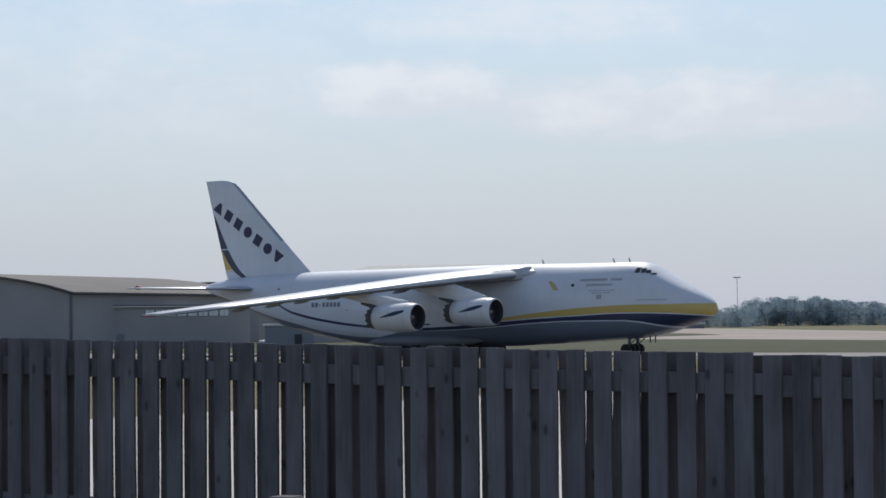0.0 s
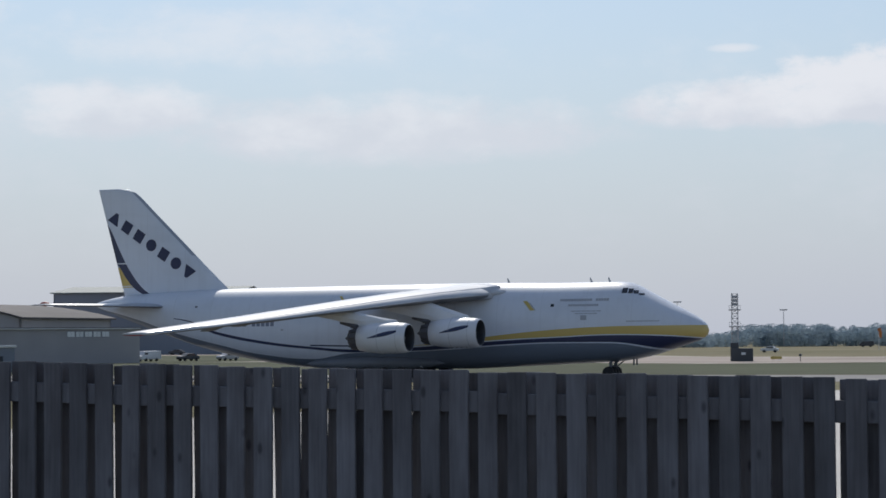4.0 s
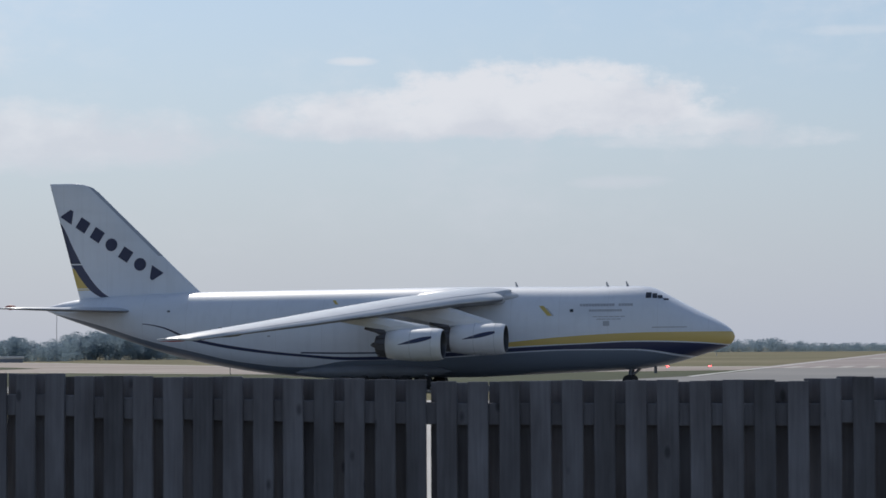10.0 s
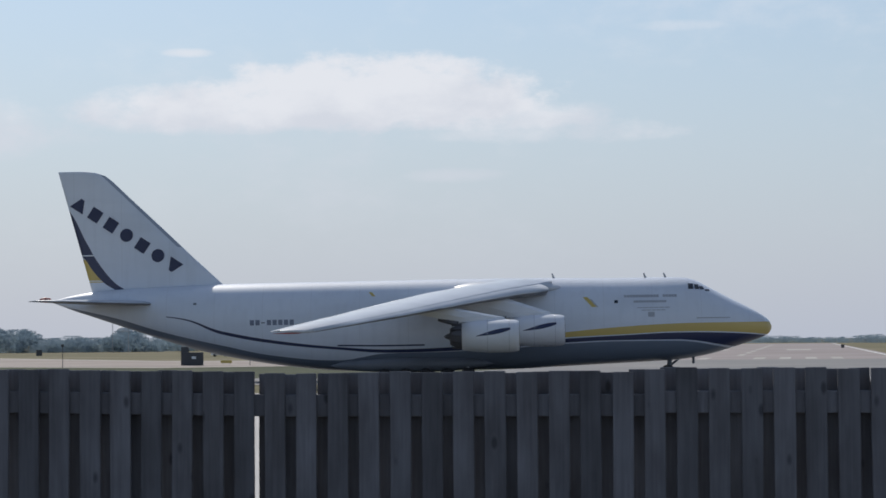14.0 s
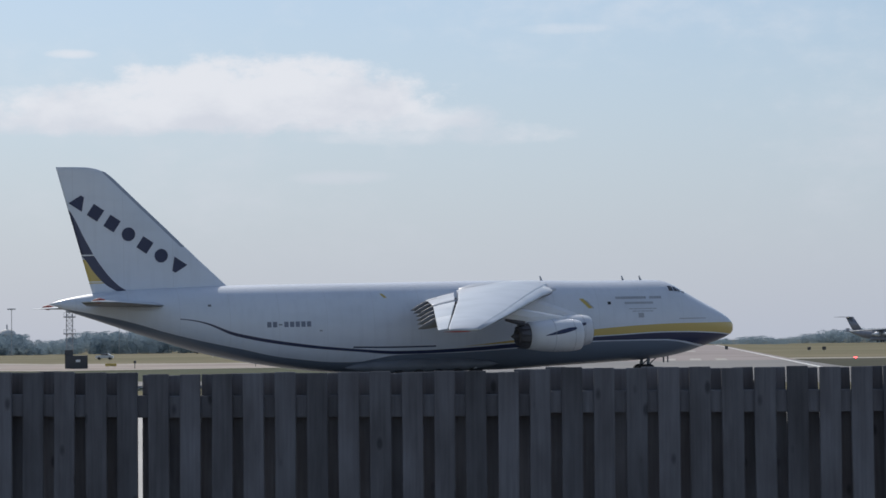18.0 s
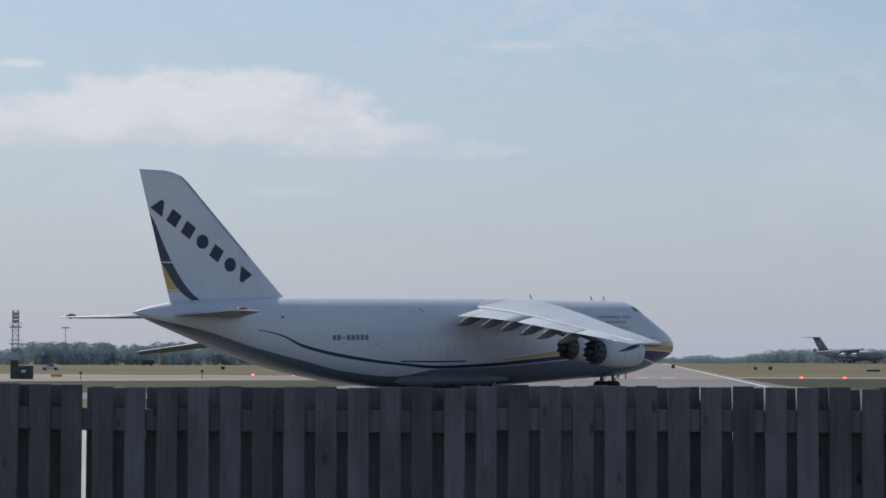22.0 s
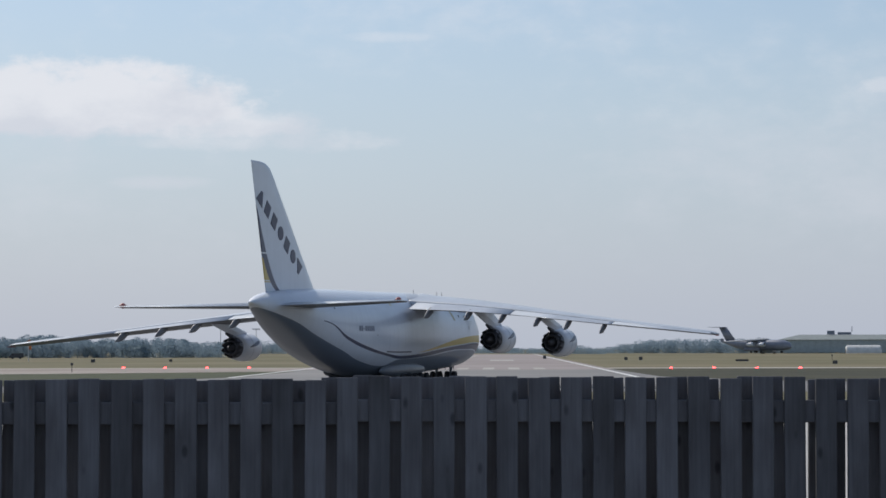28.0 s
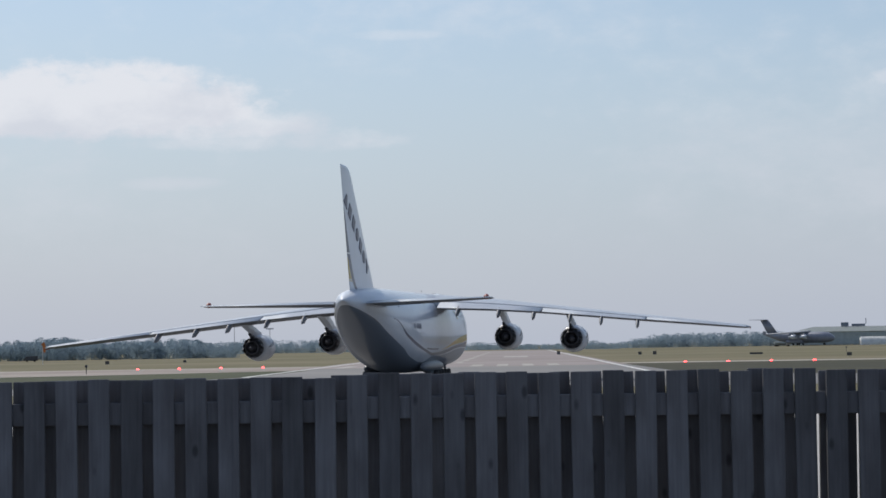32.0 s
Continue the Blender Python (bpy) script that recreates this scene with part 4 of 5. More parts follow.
    for z, le, te, th in ((8.6, 51.3, 64.9, 0.62), (9.45, 52.3, 65.15, 0.6), (12.0, 55.05, 65.85, 0.5), (15.0, 58.15, 66.67, 0.42), (18.0, 61.3, 67.5, 0.33), (19.6, 62.95, 67.93, 0.28), (20.15, 63.65, 68.08, 0.25), (20.45, 64.5, 68.16, 0.22), (20.6, 65.4, 68.2, 0.12)):
        ch = te - le
        rings.append([Vector((L0 - s, h * th / (0.11 * ch) if ch else 0, z)) for s, h in foil(le, ch, 0.11, 0, 1, 9, 0.0)])
    loft(bm, rings)
    fin = part("fin", bm, M_FIN, plane, "white fin with a navy and yellow sweep", smooth=True)
    # plain navy blocks in a slanting row on both sides of the fin
    for side in (-1, 1):
        for k in range(7):
            u = k / 6
            s, z = 66.15 - 9.05 * u, 17.4 - 6.0 * u
            a = radians(33.5)
            bm = bmesh.new()
            w, h = 1.36, 1.22
            if k in (3, 5):      # round
                shape = [(0.62 * math.cos(2 * math.pi * i / 20), 0.64 * math.sin(2 * math.pi * i / 20)) for i in range(20)]
            elif k == 0:         # wedge, broad below
                shape = [(-0.72, -h / 2), (0.72, -h / 2), (0.17, h / 2), (-0.17, h / 2)]
            elif k == 6:         # wedge, broad above
                shape = [(-0.17, -h / 2), (0.17, -h / 2), (0.72, h / 2), (-0.72, h / 2)]
            else:
                shape = [(-0.56, -h / 2), (0.56, -h / 2), (0.56, h / 2), (-0.56, h / 2)]
            ring = []
            for dx, dz in shape:
                fs = s - (dx * math.cos(a) + dz * math.sin(a))
                fz = z - dx * math.sin(a) + dz * math.cos(a)
                le, te = interp(fz, [(8.6, 51.3), (9.45, 52.3), (20.15, 63.65)]), interp(fz, [(9.45, 65.15), (20.6, 68.2)])
                uu = min(0.97, max(0.03, (fs - le) / (te - le)))
                th = interp(fz, [(8.6, 0.62), (9.45, 0.6), (12, 0.5), (15, 0.42), (18, 0.33), (19.6, 0.28), (20.6, 0.2)])
                hy = 5 * th * (0.2969 * math.sqrt(uu) - 0.126 * uu - 0.3516 * uu**2 + 0.2843 * uu**3 - 0.1036 * uu**4) + 0.02
                ring.append(Vector((L0 - fs, side * (hy + 0.03), fz)))
            f = [bm.verts.new(p) for p in ring]
            g = [bm.verts.new(p + Vector((0, -side * 0.05, 0))) for p in ring]
            bm.faces.new(f)
            for i in range(len(f)):
                j = (i + 1) % len(f)
                bm.faces.new((f[i], f[j], g[j], g[i]))
            bmesh.ops.recalc_face_normals(bm, faces=bm.faces)
            part("marking_block", bm, M_BLUE, fin, "plain navy shape")
    for side in (-1, 1):
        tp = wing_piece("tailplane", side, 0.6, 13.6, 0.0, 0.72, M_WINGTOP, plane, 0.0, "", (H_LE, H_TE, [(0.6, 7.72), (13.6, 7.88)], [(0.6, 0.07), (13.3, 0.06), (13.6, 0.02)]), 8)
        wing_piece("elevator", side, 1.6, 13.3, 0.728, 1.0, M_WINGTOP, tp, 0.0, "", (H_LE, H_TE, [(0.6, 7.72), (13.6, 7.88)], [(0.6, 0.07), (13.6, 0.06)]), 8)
        bm = bmesh.new()
        revolve(bm, [(0.6, 0.01), (0.42, 0.16), (0.0, 0.26), (-0.4, 0.17), (-0.6, 0.02)], 10, Matrix.Translation((L0 - 66.9, side * 13.0, 8.03)))
        part("tip_beacon", bm, M_RED, tp, "red beacon housing", smooth=True)
    # engines
    for side in (-1, 1):
        build_engine(plane, 20.0, 9.85, 4.6, side)
        build_engine(plane, 24.2, 17.5, 4.15, side)
    # undercarriage
    for side in (-1, 1):
        bm = bmesh.new()
        add_tube(bm, (L0 - 9.9, side * 0.85, 0.58), (L0 - 9.7, side * 0.8, 2.0), 0.14, 0.18, 10)
        add_tube(bm, (L0 - 9.9, side * 0.35, 0.58), (L0 - 9.9, side * 1.35, 0.58), 0.08, None, 8)
        add_tube(bm, (L0 - 9.85, side * 0.85, 1.0), (L0 - 8.7, side * 0.8, 1.9), 0.06, None, 8)
        leg = part("nose_leg", bm, M_GREYBELLY, plane)
        for o in (-0.42, 0.42):
            w = part("nose_wheel", wheel_bm(0.58, 0.42), M_TYRE, leg, smooth=True)
            w.location = (L0 - 9.9, side * 0.85 + o, 0.58)
            NOSE_WHEELS.append(w)
        part("drain_mast", box_bm(L0 - 7.5, side * 0.5, 1.62, 0.16, 0.05, 0.7, bevel=0.01), M_GREYBELLY, plane)
        for k in range(5):
            s = 29.0 + 1.95 * k
            bm = bmesh.new()
            add_tube(bm, (L0 - s, side * 3.3, 0.63), (L0 - s, side * 3.0, 1.9), 0.17, 0.2, 10)
            add_tube(bm, (L0 - s, side * 2.8, 0.63), (L0 - s, side * 3.9, 0.63), 0.09, None, 8)
            leg = part("main_leg", bm, M_LIGHTGREY, plane)
            for o in (-0.45, 0.45):
                w = part("main_wheel", wheel_bm(0.63, 0.46), M_TYRE, leg, smooth=True)
                w.location = (L0 - s, side * (3.35 + o), 0.63)
    # flight-deck windows
    for side in (-1, 1):
        for s0, s1, z0, z1, sh in ((7.55, 8.05, 8.34, 8.86, 0.0), (7.0, 7.42, 8.32, 8.78, 0.12), (6.5, 6.9, 8.28, 8.6, 0.35), (5.95, 6.4, 8.12, 8.3, 0.5)):
            skin_patch("cockpit_window", fuselage, s0, s1, z0, z1, side, M_WINDOW, sh, 0.03, 2, 2, "dark flight-deck pane")
        # paint marks: writing as plain bars, hatches, arrows
        for s0, s1, z, h, step in ((9.2, 10.55, 7.72, 0.24, 0.27), (10.9, 14.2, 7.72, 0.24, 0.27), (10.2, 13.3, 7.2, 0.2, 0.24), (9.9, 13.0, 6.62, 0.08, 0.5), (10.3, 12.6, 6.38, 0.08, 0.5), (4.2, 7.4, 5.58, 0.08, 3.2)):
            n = max(1, round((s1 - s0) / step))
            for i in range(n):
                a = s0 + (s1 - s0) * i / n
                skin_patch("lettering_bar", fuselage, a, a + (s1 - s0) / n * (0.86 if n > 1 else 1.0), z - h / 2, z + h / 2, side, M_LETTER, 0, 0.02, 1 if n > 1 else 5, 1)
        skin_patch("emblem", fuselage, 11.35, 11.95, 5.75, 6.2, side, M_LETTER, 0, 0.02, 2, 2, "small grey emblem panel")
        skin_patch("side_window", fuselage, 14.75, 15.1, 7.08, 7.36, side, M_WINDOW, 0, 0.02, 1, 1)
        skin_patch("arrow_mark", fuselage, 16.75, 17.2, 6.75, 7.7, side, M_YELLOW, 0.9, 0.02, 1, 3, "yellow slanting mark")
        skin_patch("arrow_edge", fuselage, 16.58, 16.72, 6.75, 7.5, side, M_LETTER, 0.9, 0.02, 1, 3, "grey edge of the slanting mark")
        skin_patch("arrow_mark", fuselage, 37.6, 37.9, 8.1, 8.5, side, M_YELLOW, 0.9, 0.02, 1, 2, "yellow slanting mark")
        for i in range(8):
            s0 = 45.3 + 0.54 * i
            if i == 5:
                skin_patch("registration_bar", fuselage, s0 + 0.05, s0 + 0.4, 5.7, 5.8, side, M_GREYBELLY, 0, 0.02, 1, 1, "plain bar of dark lettering")
            else:
                skin_patch("registration_bar", fuselage, s0, s0 + 0.4, 5.52, 6.02, side, M_LETTERDARK, 0, 0.02, 1, 1, "plain bar of dark lettering")
        skin_patch("hatch", fuselage, 54.6, 54.9, 7.55, 7.75, side, M_GREYBELLY, 0, 0.02, 1, 1)
        skin_patch("hatch", fuselage, 44.2, 44.5, 5.05, 5.2, side, M_LETTER, 0, 0.02, 1, 1)
    for s in (10.0, 11.9, 20.65):
        z = fus(s)[0] - 0.05
        bm = bmesh.new()
        loft(bm, [[Vector((L0 - s - dx - q * w, v * 0.03, zz)) for q, v in ((-1, 0), (0, 1), (1, 0), (0, -1))] for dx, w, zz in ((0.0, 0.13, z), (0.12, 0.09, z + 0.32), (0.17, 0.06, z + 0.5))])
        part("blade_aerial", bm, M_LIGHTGREY, fuselage)
    return plane


PLANE = build_aircraft()


# ---------------------------------------------------------------- far woods
SKYLINE = [(-46, 40), (-24, 41), (-23.4, 38), (-22.7, 19), (-21.9, 19), (-21.3, 27), (-20.7, 12), (-20, 32), (-18.4, 34), (-17.6, 26), (-16.85, 24), (-16.7, 6), (-15.8, 9), (-15.1, 5), (-14.85, 16), (-14.2, 18), (-13.85, 7), (-13.2, 7), (-12.7, 18), (-11.6, 23), (-10.8, 22), (-10.0, 16), (-9.2, 24), (-7.9, 14), (-6.1, 17), (-5.1, 8), (-4.6, 13), (-3.2, 9), (-2.5, 12), (-1.6, 4), (1, 2), (3.4, -3), (4.3, 2), (4.7, -6), (5.4, 5), (6, 13), (8, 14), (16, 10)]


def build_wood(a0, a1, dist, seed, step, label, rows=3, cap=99.0):
    """A belt of trees along an arc: trunks, limbs and crowns of many separate leaf sprays."""
    rng = np.random.default_rng(seed)
    verts, faces, norms = [], [], []
    n0 = 0
    for row in range(rows):
        d = dist + row * 11.0
        count = int(abs(a1 - a0) * math.pi / 180 * d / step)
        for i in range(count):
            az = a0 + (a1 - a0) * (i + rng.uniform(-0.45, 0.45)) / count
            dd = d + rng.uniform(-5, 5)
            px = min(cap, interp(az, SKYLINE)) + rng.normal(0, 1.2) - (5.0, 2.0, 0.0)[row]
            x, y = dd * math.sin(radians(az)), dd * math.cos(radians(az))
            g = hill(x, y)
            h = max(2.5, EYE.z + px * dd / 4000.0 - g)
            r = step * rng.uniform(0.75, 1.1) + 0.07 * h
            # rounded boughs, each hung with leaf sprays that face outward
            nb = 5 + int(h * 0.5)
            bu, ba = rng.uniform(0.12, 0.86, nb), rng.uniform(0, 6.283, nb)
            br = np.sqrt(rng.uniform(0.05, 0.6, nb)) * r
            bc = np.stack([x + br * np.cos(ba), y + br * np.sin(ba), g + h * bu], 1)
            bs = r * rng.uniform(0.4, 0.62, nb)
            per = 240 if dist < 1000 else 100
            m = nb * per
            n = rng.normal(size=(m, 3))
            n /= np.linalg.norm(n, axis=1)[:, None]
            size = np.repeat(bs, per)[:, None] * rng.uniform(0.75, 1.08, (m, 1))
            c = np.repeat(bc, per, 0) + n * size * np.array([1.0, 1.0, 0.8])
            c[:, 2] = np.clip(c[:, 2], g + 0.2, g + h * 1.02)
            out = n * np.array([1.0, 1.0, 0.3]) + rng.normal(size=(m, 3)) * 0.1
            a = np.cross(out, rng.normal(size=(m, 3)))
            a /= np.linalg.norm(a, axis=1)[:, None]
            b = np.cross(out, a)
            b /= np.linalg.norm(b, axis=1)[:, None]
            s = rng.uniform(0.35, 0.7, (m, 1)) * (0.3 + 0.024 * h) * (0.62 if dist < 1000 else 0.85)
            quad = np.stack([c - a * s - b * s * 0.4, c + a * s * 0.3 - b * s, c + a * s + b * s * 0.4, c - a * s * 0.3 + b * s], 1).reshape(-1, 3)
            verts.append(quad)
            norms.append(np.repeat(n * np.array([1.0, 1.0, 0.8]), 4, 0))
            faces.extend((np.arange(m * 4).reshape(m, 4) + n0).tolist())
            n0 += m * 4
            tv = np.array([[math.cos(t) * w + x, math.sin(t) * w + y, z] for z, w in ((g - 0.3, 0.28), (g + h * 0.7, 0.08)) for t in (0, 2.09, 4.19)])
            verts.append(tv)
            norms.append(np.tile(np.array([0.0, -1.0, 0.0]), (6, 1)))
            faces.extend((np.array([[0, 1, 4, 3], [1, 2, 5, 4], [2, 0, 3, 5]]) + n0).tolist())
            n0 += 6
    me = bpy.data.meshes.new("tree_belt")
    me.from_pydata(np.concatenate(verts).tolist(), [], faces)
    me.normals_split_custom_set_from_vertices(np.concatenate(norms).tolist())
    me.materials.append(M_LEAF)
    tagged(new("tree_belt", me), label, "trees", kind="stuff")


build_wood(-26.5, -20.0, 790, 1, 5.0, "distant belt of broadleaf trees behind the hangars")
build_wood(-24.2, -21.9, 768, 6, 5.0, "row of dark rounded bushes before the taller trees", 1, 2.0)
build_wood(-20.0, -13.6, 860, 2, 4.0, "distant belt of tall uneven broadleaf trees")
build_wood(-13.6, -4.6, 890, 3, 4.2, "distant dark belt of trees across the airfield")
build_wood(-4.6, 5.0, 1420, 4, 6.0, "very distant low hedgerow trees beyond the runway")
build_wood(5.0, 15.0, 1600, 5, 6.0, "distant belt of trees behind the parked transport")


# ---------------------------------------------------------------- buildings
def hangar(name, corner, axis_deg, length, width, eave, ridge, wall, roof, label, arch=True, doors=0):
    """A shed on a plan: corner is its near right foot, the axis runs back, the width to the left."""
    m = Matrix.Translation((corner[0], corner[1], 0)) @ Matrix.Rotation(radians(axis_deg), 4, "Z")
    h = empty(name, m, label, "hangar")
    n = 12 if arch else 2

    def roofline(u):
        return eave + (ridge - eave) * (math.sin(math.pi * u) ** 0.8 if arch else 1 - abs(2 * u - 1))

    # walls: the two long sides and the gable ends, with thickness
    for x in (0.0, -width):
        bm = box_bm(x + (-0.2 if x == 0 else 0.2), length / 2, eave / 2, 0.4, length, eave)
        part("side_wall", bm, wall, h)
    for y in (0.2, length - 0.2):
        bm = bmesh.new()
        pts = [(0.0, 0.0)] + [(-width * k / n, roofline(k / n)) for k in range(n + 1)] + [(-width, 0.0)]
        a = [bm.verts.new((x, y - 0.2, z)) for x, z in pts]
        b = [bm.verts.new((x, y + 0.2, z)) for x, z in pts]
        bm.faces.new(a)
        bm.faces.new(list(reversed(b)))
        for i in range(len(pts)):
            j = (i + 1) % len(pts)
            bm.faces.new((a[i], b[i], b[j], a[j]))
        bmesh.ops.recalc_face_normals(bm, faces=bm.faces)
        part("gable_wall", bm, wall, h)
    bm = bmesh.new()
    rings = []
    for y in (-0.9, length + 0.9):
        up = [Vector((0.8 - (width + 1.6) * k / n, y, roofline(k / n) + 0.35)) for k in range(n + 1)]
        lo = [Vector((p.x, y, p.z - 0.3)) for p in reversed(up)]
        rings.append(up + lo)
    loft(bm, rings)
    part("roof", bm, roof, h)
    for k in range(doors):
        w = width * 0.86 / doors
        x = -width * 0.07 - w * (k + 0.5)
        bm = box_bm(x, -0.1 - 0.12 * (k % 2), eave * 0.44, w - 0.15, 0.12, eave * 0.88)
        d = part("door_leaf", bm, M_DOORDARK if k in (1, 2) else wall, h)
        if k in (1, 3):
            bm = box_bm(x + w * 0.42, -0.32, eave * 0.38, 0.28, 0.06, eave * 0.55)
            part("door_strip", bm, M_PANE, d, "pale upright strip on the door")
    return h


def build_buildings():
    def annex(x, y, length, first, n):
        """A low range before a hangar's long side, with a row of pale windows; x, y is its near right foot."""
        m = Matrix.Translation((x, y, 0)) @ Matrix.Rotation(radians(-32.0), 4, "Z")
        an = empty("annex", m, "low dark annex with a row of pale windows beside a hangar", "building")
        part("wall", box_bm(-3.5, -length / 2, 3.1, 7.0, length, 6.2, bevel=0.02), M_WALLBROWN, an)
        part("roof", box_bm(-3.5, -length / 2, 6.3, 7.8, length + 0.6, 0.25, bevel=0.05), M_ROOF, an)
        for k in range(n):
            yy = -first - k * 1.72
            w = part("window", box_bm(0.05, yy, 5.2, 0.1, 1.56, 1.06), M_WALLGREY, an)
            for j in (-1, 1):
                part("pane", box_bm(0.12, yy + 0.37 * j, 5.2, 0.05, 0.68, 0.94), M_PANE, w)
        part("door", box_bm(0.06, -length + 4, 1.1, 0.1, 1.1, 2.2), M_WALLGREY, an)
        part("gutter", tube_bm((0.45, 0, 6.15), (0.45, -length, 6.15), 0.09), M_LINE, an)

    # two old arched sheds, gable towards the field; each corner is the near right foot
    hangar("hangar", (-196.5, 258.9), 6.3, 56, 46, 7.9, 11.0, M_WALLBROWN, M_ROOF, "old grey-brown arched-roof aircraft hangar", True, 0)
    hangar("hangar", (-216.3, 360.0), 1.2, 35, 46, 8.1, 11.0, M_WALLBROWN, M_ROOF, "old grey-brown arched-roof aircraft hangar", True, 0)
    annex(-186.3, 289.7, 25, 4.4, 8)
    annex(-192.8, 361.6, 32, 7.0, 5)
    hangar("hangar", (-300, 645), 107.8, 53, 62, 17.6, 19.9, M_WALLGREY, M_GREENROOF, "tall blue-grey metal-clad hangar with dark sliding doors", False, 5)
    hangar("hangar", (-325, 724), 107.8, 51, 72, 18.0, 20.8, M_WALLGREY, M_GREENROOF, "tall blue-grey metal-clad hangar with dark sliding doors", False, 5)
    # low pale-roofed hut before the trees
    m = Matrix.Translation((-270.2, 683.5, 0)) @ Matrix.Rotation(radians(21), 4, "Z")
    hut = empty("hut", m, "low hut with a pale roof before the trees", "hut")
    part("wall", box_bm(0, 0, 0.6, 7.6, 4, 1.2, bevel=0.03), M_WALLGREY, hut)
    part("roof", box_bm(0, 0, 1.6, 8.4, 4.6, 0.8, bevel=0.2), M_LINE, hut)
    # small shed with a pale roof edge
    m = Matrix.Translation((-157.8, 254.8, 0)) @ Matrix.Rotation(radians(32), 4, "Z")
    sh = empty("shed", m, "small dark shed with a white roof edge", "shed")
    part("wall", box_bm(0, 0, 1.6, 6.4, 4, 3.2, bevel=0.03), M_WALLGREY, sh)
    part("roof", box_bm(0, 0, 3.36, 6.9, 4.5, 0.3, bevel=0.05), M_LINE, sh)
    part("door", box_bm(1.2, -2.03, 1.05, 1.0, 0.06, 2.1), M_DOORDARK, sh)
    # radar head that stands up behind the trees
    m = Matrix.Translation((-230.6, 885.5, 0)) @ Matrix.Rotation(radians(14), 4, "Z")
    ct = empty("radar_tower", m, "squat radar tower with a pale dome behind the trees", "tower")
    part("stem", box_bm(0, 0, 3.9, 6, 5, 7.8, bevel=0.05), M_WALLGREY, ct)
    part("deck", box_bm(0, 0, 7.95, 8.4, 6, 0.3, bevel=0.05), M_LIGHTGREY, ct)
    bm = bmesh.new()
    revolve(bm, [(8.1, 3.3), (8.9, 3.1), (9.7, 2.2), (10.1, 1.2), (10.25, 0.02)], 18, Matrix.Rotation(-math.pi / 2, 4, "Y"))
    part("dome", bm, M_LINE, ct, "pale dome", smooth=True)
    part("mast", tube_bm((-0.3, 0, 10.1), (-0.3, 0, 12.0), 0.25), M_WALLGREY, ct)
    # the long pale hangar across the field
    m = Matrix.Translation((325, 1515, 0)) @ Matrix.Rotation(radians(-11), 4, "Z")
    far = empty("storage_hangar", m, "long low grey-green metal storage hangar with a shallow hipped roof", "hangar")
    part("wall", box_bm(0, 0, 4.2, 150, 50, 8.4, bevel=0.1), M_PALECLAD, far)
    bm = bmesh.new()
    lo = [Vector((x, y, 8.5)) for x, y in ((-76, -26), (76, -26), (76, 26), (-76, 26))]
    hi = [Vector((x, y, 11.9)) for x, y in ((-62, -4), (62, -4), (62, 4), (-62, 4))]
    loft(bm, [lo, hi])
    part("roof", bm, M_GREENROOF, far)
    for k in range(10):
        part("door_panel", box_bm(-60 + k * 13.2, -25.1, 3.6, 12.6, 0.15, 7.0), M_PALECLAD, far)
    top = part("roof_cabin", box_bm(-32, -2, 12.8, 9, 4, 1.6, bevel=0.1), M_WALLGREY, far, "dark plant room on the roof")
    part("plant_box", box_bm(-41, -2, 13.3, 5, 4, 2.6, bevel=0.1), M_WALLGREY, top)
    part("aerial", tube_bm((-27, -2, 13.6), (-27, -2, 17.4), 0.25), M_WALLGREY, top)
    # half-round white shelter before it
    m = Matrix.Translation((263, 1306, 0)) @ Matrix.Rotation(radians(-8), 4, "Z")
    ar = empty("arched_shelter", m, "half-round white fabric aircraft shelter", "shelter")
    bm = bmesh.new()
    rings = []
    for x in (-10.3, -9.4, 9.4, 10.3):
        r = 3.6 if abs(x) > 10 else 4.7
        ring = [Vector((x, r * 1.1 * math.cos(math.pi * k / 14), r * math.sin(math.pi * k / 14))) for k in range(15)]
        ring += [Vector((x, -(r - 0.25) * 1.1 * math.cos(math.pi * k / 14), (r - 0.25) * math.sin(math.pi * k / 14))) for k in range(15)]
        rings.append(ring)
    loft(bm, rings)
    part("cover", bm, M_LINE, ar, smooth=False)
    part("end_wall", box_bm(9.9, 0, 1.7, 0.2, 7.2, 3.4), M_WALLGREY, ar)


build_buildings()


